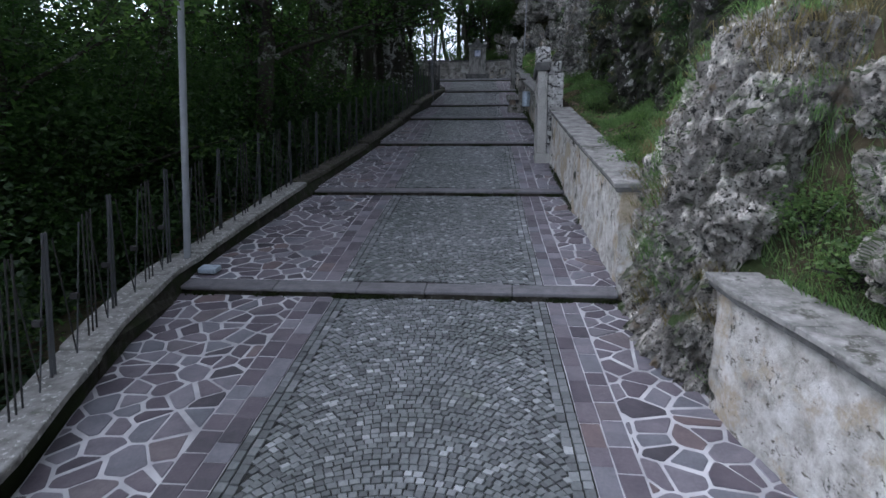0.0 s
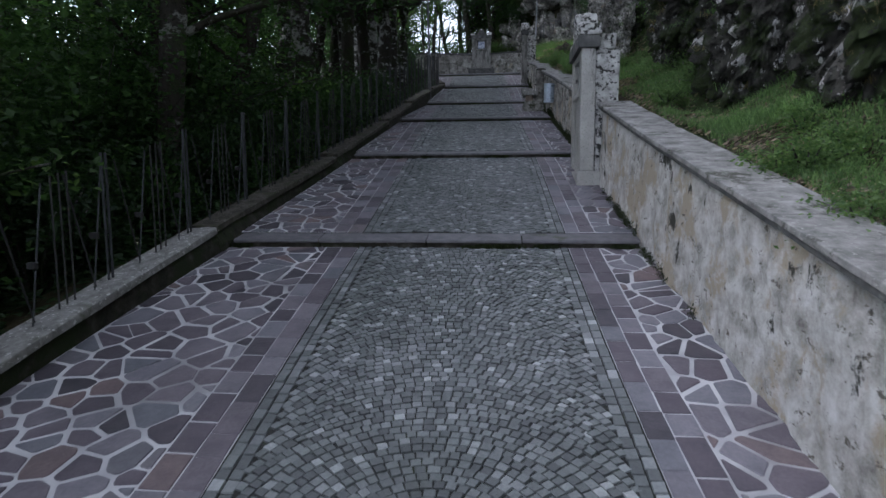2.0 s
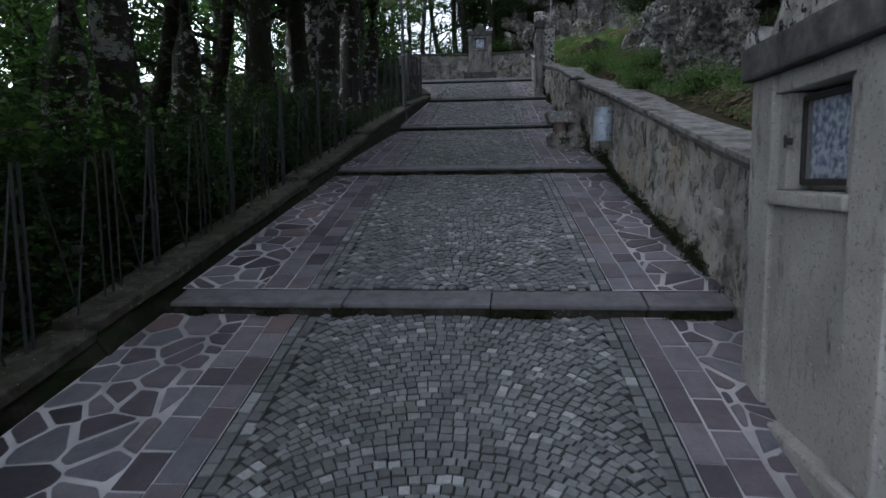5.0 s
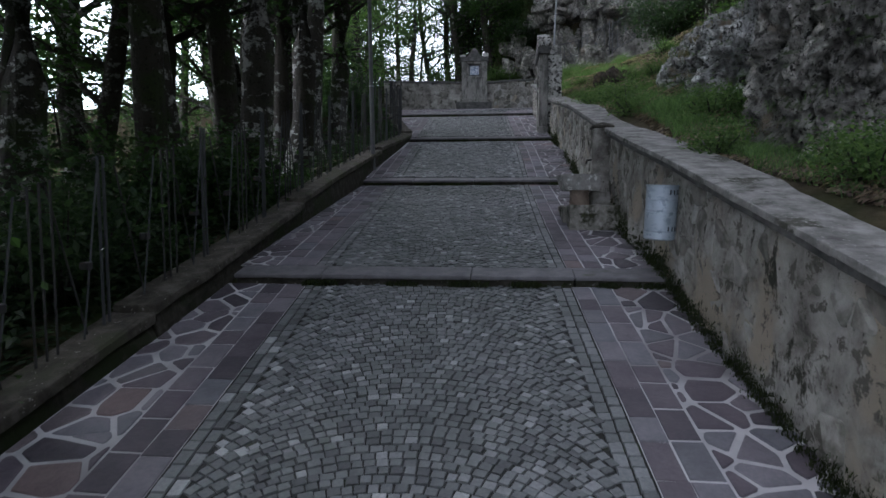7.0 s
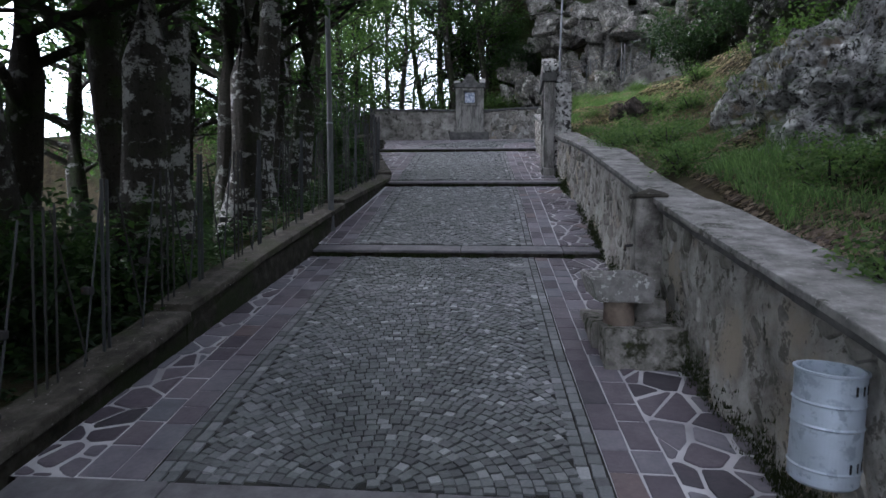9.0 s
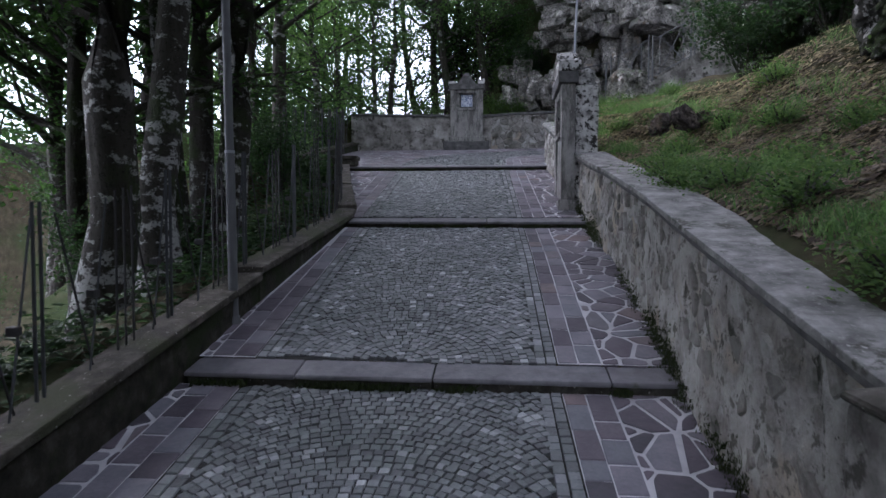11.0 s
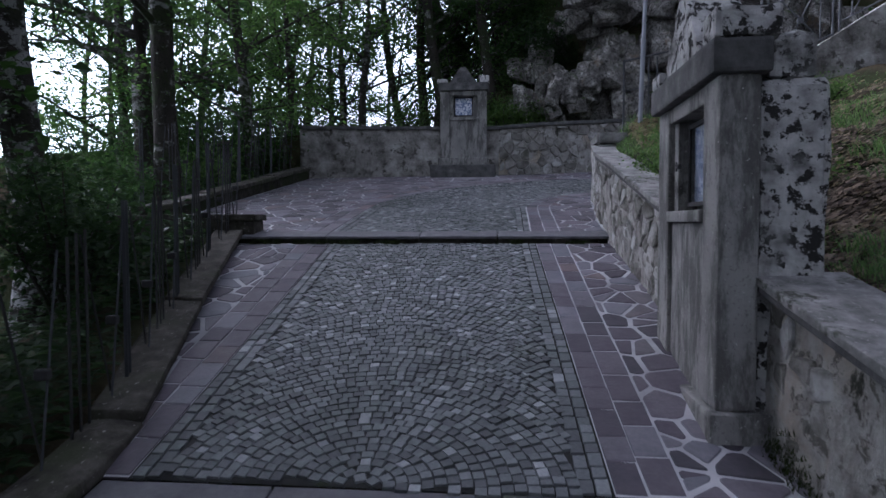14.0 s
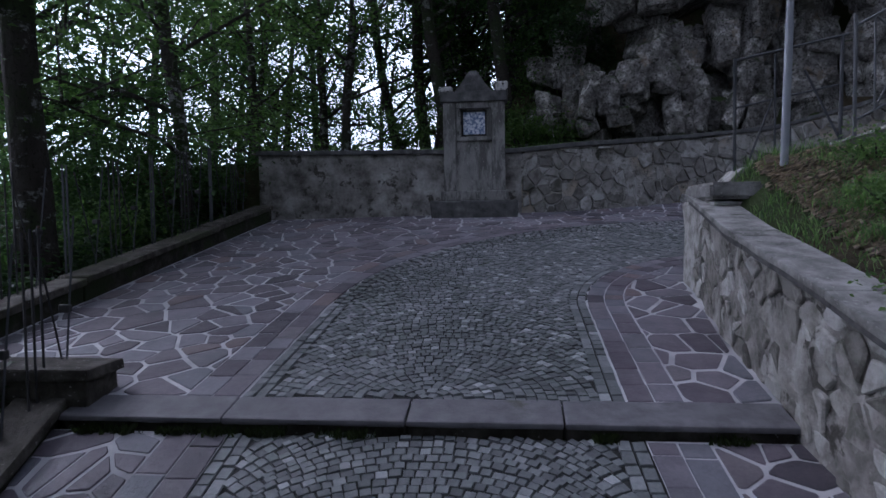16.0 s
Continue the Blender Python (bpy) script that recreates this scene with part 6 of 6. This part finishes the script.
# ---- grass and fallen leaves ----
def build_grass(name, n, pick, height, label, seed, mat=None):
    g = random.Random(seed)
    verts, faces = [], []
    while n:
        spot = pick(g)
        if not spot:
            continue
        x, y, h = spot
        z = land(x, y)
        a, w = g.uniform(0, 6.28), g.uniform(0.002, 0.005)
        h *= height * g.uniform(0.5, 1.3)
        b = h * g.uniform(0.5, 1.4)
        ca, sa = math.cos(a), math.sin(a)
        ba = g.uniform(0, 6.28)
        bx, by = b * math.cos(ba), b * math.sin(ba)
        k = len(verts)
        verts += [(x - w * ca, y - w * sa, z - 0.02), (x + w * ca, y + w * sa, z - 0.02), (x + bx * 0.35 + w * ca * 0.7, y + by * 0.35 + w * sa * 0.7, z + h * 0.65), (x + bx * 0.35 - w * ca * 0.7, y + by * 0.35 - w * sa * 0.7, z + h * 0.65), (x + bx, y + by, z + h * g.uniform(0.7, 1.0))]
        faces += [(k, k + 1, k + 2, k + 3), (k + 3, k + 2, k + 4)]
        n -= 1
    ob = raw(name, verts, faces, mat or GRASS)
    return tagged(ob, label, "grass", kind="stuff")


def bank_spot(g):
    y = g.uniform(6.4, 35.6)
    d = abs(g.gauss(0, 1.0)) + 0.2 if g.random() < 0.8 else g.uniform(0.2, 4.0)
    if y > 30.7:
        d -= 0.17
    x = WALL_X(y) + 0.22 + d
    v = noise.noise(Vector((x * 1.1, y * 1.1, 1.0))) + 0.5 * noise.noise(Vector((x * 3.5, y * 3.5, 4.0)))
    if g.random() > max(0.22, 0.5 + 1.6 * v) or d < (0.2 if y < 30.7 else 0.03) + 0.15 * v:
        return None
    if y > 32.5 and (v < 0.1 or y > 34.4) and g.random() < 0.85:
        return None
    if 23.5 < y < 33 and d > 0.55 and v < 0.3 and g.random() < 0.9:
        return None
    return x, y, max(0.3, 0.8 + (1.7 if y > 22 else 1.1) * v)


def near_spot(g):
    y = g.uniform(1.0, 4.5)
    d = abs(g.gauss(0, 0.35)) + 0.16
    return WALL_X(y) + 0.2 + d, y, 1.0


def rear_spot(g):
    x = g.uniform(-7, 3)
    return x, BACK(x) + 0.45 + abs(g.gauss(0, 1.2)), 1.0


build_grass("bank_grass", 64000, bank_spot, 0.1, "uneven green grass on the bank above the wall", 1)
build_grass("wall_grass", 4200, near_spot, 0.17, "lush grass hanging over the near wall", 2)
def lawn_spot(g):
    y = g.uniform(32.9, 35.72)
    d = g.uniform(0.03, 2.6)
    x = WALL_X(y) + 0.22 + d
    v = noise.noise(Vector((x * 1.7, y * 1.7, 9.0)))
    bare = 0.6 * max(0.0, min(1.0, (y - 34.3) / 0.6))
    return (x, y, 1.0 + 0.9 * v) if g.random() < 0.6 + 1.6 * v - bare else None


build_grass("lawn_grass", 4200, lawn_spot, 0.07, "short grass on the lawn beside the lamp post", 4)
build_grass("rear_grass", 9000, rear_spot, 0.15, "grass on the slope behind the terrace wall", 3)


def build_litter():
    g = random.Random(9)
    verts, faces = [], []
    for _ in range(90000):
        if g.random() < 0.28:
            y, d = g.uniform(33.2, 35.6), g.uniform(0.25, 2.2)
        elif g.random() < 0.15:
            y, d = g.uniform(14.5, 30), g.uniform(0.2, 0.8)
        elif g.random() < 0.66:
            y = g.gauss(28.2, 3.0)
            d = 0.55 + abs(g.gauss(0.9, 1.0))
        else:
            y, d = g.uniform(7, 35), 0.2 + abs(g.gauss(0.0, 1.1))
        if not 6.8 < y < 35.5:
            continue
        x = WALL_X(y) + 0.22 + d
        z = land(x, y) + 0.012
        s, a = g.uniform(0.018, 0.05), g.uniform(0, 6.28)
        k = len(verts)
        for i, q in enumerate((0.0, 1.4, 3.14, 4.6)):
            r = s * (1.0 if i % 2 == 0 else 0.6)
            verts.append((x + r * math.cos(a + q), y + r * math.sin(a + q), z + g.uniform(-0.004, 0.022) + 0.5 * r * math.cos(a + q)))
        faces.append((k, k + 1, k + 2, k + 3))
    tagged(raw("leaf_litter", verts, faces, LITTER), "dry brown fallen leaves on the bank", "leaves", kind="stuff")


build_litter()


def build_rock_grass():
    """Tufts that root on the ledges of the rocks and hang over them."""
    g = random.Random(31)
    fresh, straw = ([], []), ([], [])
    for ob in [o for o in bpy.data.objects if o.name.startswith("rock") and o.location.y < 28]:
        c = ob.location
        near = c.y < 7
        if near and ob.dimensions.z < 1.2:
            continue
        vs, tris = ob.data.vertices, len(ob.data.vertices)
        for _ in range(3600 if near else 1500 if c.y < 18 else 300):
            v = vs[g.randrange(tris)]
            p = v.co + c
            n3 = noise.noise(p * 0.9 + Vector((5, 0, 0)))
            far = near and p.y > c.y + 0.1 and p.z > 1.9
            if v.normal.z < (-0.25 if far else 0.0 if near and p.z > 2.3 else 0.12) or n3 < (-0.35 if far else 0.06 if near else -0.12) or p.x < c.x - 0.75 * ob.dimensions.x / 2 and p.z < 2.3 and near:
                continue
            long = g.uniform(0.1, 0.32) if near else g.uniform(0.06, 0.18)
            dry = noise.noise(p * 1.9) > (0.1 if near else -0.02)
            for _ in range(g.randrange(9, 20)):
                q = p + Vector((g.gauss(0, 0.05), g.gauss(0, 0.05), 0))
                w, a = g.uniform(0.0016, 0.0034), g.uniform(0, 6.28)
                out = Vector((v.normal.x, v.normal.y, 0)) * 0.5 + Vector((g.gauss(0, 0.4), g.gauss(0, 0.4), 0))
                h = long * g.uniform(0.6, 1.2)
                s1 = Vector((math.cos(a) * w, math.sin(a) * w, 0))
                m1, e1 = q + out * h * 0.5 + UP * h * 0.55, q + out * h * 1.15 + UP * h * g.uniform(-0.15, 0.6)
                vs1, fs1 = straw if dry else fresh
                k = len(vs1)
                vs1 += [tuple(q - s1), tuple(q + s1), tuple(m1 + s1 * 0.8), tuple(m1 - s1 * 0.8), tuple(e1)]
                fs1 += [(k, k + 1, k + 2, k + 3), (k + 3, k + 2, k + 4)]
    tagged(raw("rock_grass", *fresh, GRASS), "grass tufts hanging from ledges of the rocks", "grass", kind="stuff")
    tagged(raw("dry_grass", *straw, STRAW), "withered brown grass hanging from the rocks", "grass", kind="stuff")


build_rock_grass()


def build_moss():
    """Small dark tufts along the foot of the walls, the kerb and the steps."""
    g = random.Random(61)
    verts, faces = [], []

    def tuft(x, y, z, h):
        for _ in range(4):
            a, w = g.uniform(0, 6.28), h * g.uniform(0.15, 0.4)
            px, py = x + g.gauss(0, 0.012), y + g.gauss(0, 0.012)
            bx, by = g.gauss(0, 0.5) * h, g.gauss(0, 0.5) * h
            k = len(verts)
            verts.extend([(px - w * math.cos(a), py - w * math.sin(a), z - 0.01), (px + w * math.cos(a), py + w * math.sin(a), z - 0.01), (px + bx + w * 0.5, py + by, z + h * 0.7), (px + bx, py + by, z + h)])
            faces.append((k, k + 1, k + 2, k + 3))

    n = 0
    while n < 5200:
        y = g.uniform(9, 29.5)
        v = noise.noise(Vector((y * 0.9, 2.0, 0))) + 0.5 * noise.noise(Vector((y * 3.1, 7.0, 0))) + (0.3 if 16 < y < 22 else 0)
        if g.random() > 0.25 + 1.5 * v:
            continue
        n += 1
        up = abs(g.gauss(0, 0.035 if y < 20 else 0.06)) * (1 + max(0.0, v) * 2)
        tuft(WALL_X(y) - 0.03 - abs(g.gauss(0, 0.02)) * (up < 0.03), y, way_z(0.0, y) + up, g.uniform(0.006, 0.018))
    for y, z in STEPS:
        for _ in range(9):
            x, r = g.uniform(KERB_X(y) + 0.1, WALL_X(y) - 0.1), g.uniform(0.02, 0.09)
            for _ in range(40):
                tuft(x + g.gauss(0, r), y - 0.012 - abs(g.gauss(0, 0.012)), z - RISER, g.uniform(0.012, 0.045))
    tagged(raw("moss", verts, faces, MOSS), "dark moss and weeds along the foot of walls and steps", "moss", kind="stuff")


build_moss()


def build_undergrowth():
    """Low dark leaves that cover the slope below the railing."""
    g = random.Random(71)
    verts, faces, n = [], [], 0
    while n < 52000:
        y = g.uniform(-1, 44)
        kx = KERB_X(y) if y < 33.3 else -5.25
        d = 0.36 + abs(g.gauss(0, 2.6))
        x = kx - d
        v = noise.noise(Vector((x * 0.9, y * 0.9, 5.0))) + 0.5 * noise.noise(Vector((x * 2.7, y * 2.7, 8.0)))
        if g.random() > 0.6 + 1.1 * v:
            continue
        n += 1
        z = land(x, y) + g.random() ** 1.6 * (0.22 + 0.5 * max(0.0, v + 0.25)) * min(1.0, d)
        s, a, t = g.uniform(0.03, 0.085), g.uniform(0, 6.28), g.uniform(-0.6, 0.6)
        ca, sa = math.cos(a) * s, math.sin(a) * s
        k = len(verts)
        verts += [(x - ca, y - sa, z), (x + sa * 0.5, y - ca * 0.5, z + s * 0.3), (x + ca, y + sa, z + s * t), (x - sa * 0.5, y + ca * 0.5, z + s * 0.3)]
        faces.append((k, k + 1, k + 2, k + 3))
    tagged(raw("undergrowth", verts, faces, LEAF_C), "low dark leafy undergrowth on the slope", "undergrowth", kind="stuff")


build_undergrowth()

# ---- the pieces of the paving ----
BAY_LABELS = "cobbled bay of grey setts with purple crazy paving"
edges = [1.2] + [s[0] for s in STEPS]
for k in range(7):
    build_bay(edges[k] + (SLAB if k else 0.0), edges[k + 1], 500 + k, BAY_LABELS)
build_terrace(STEPS[-1][0] + SLAB)
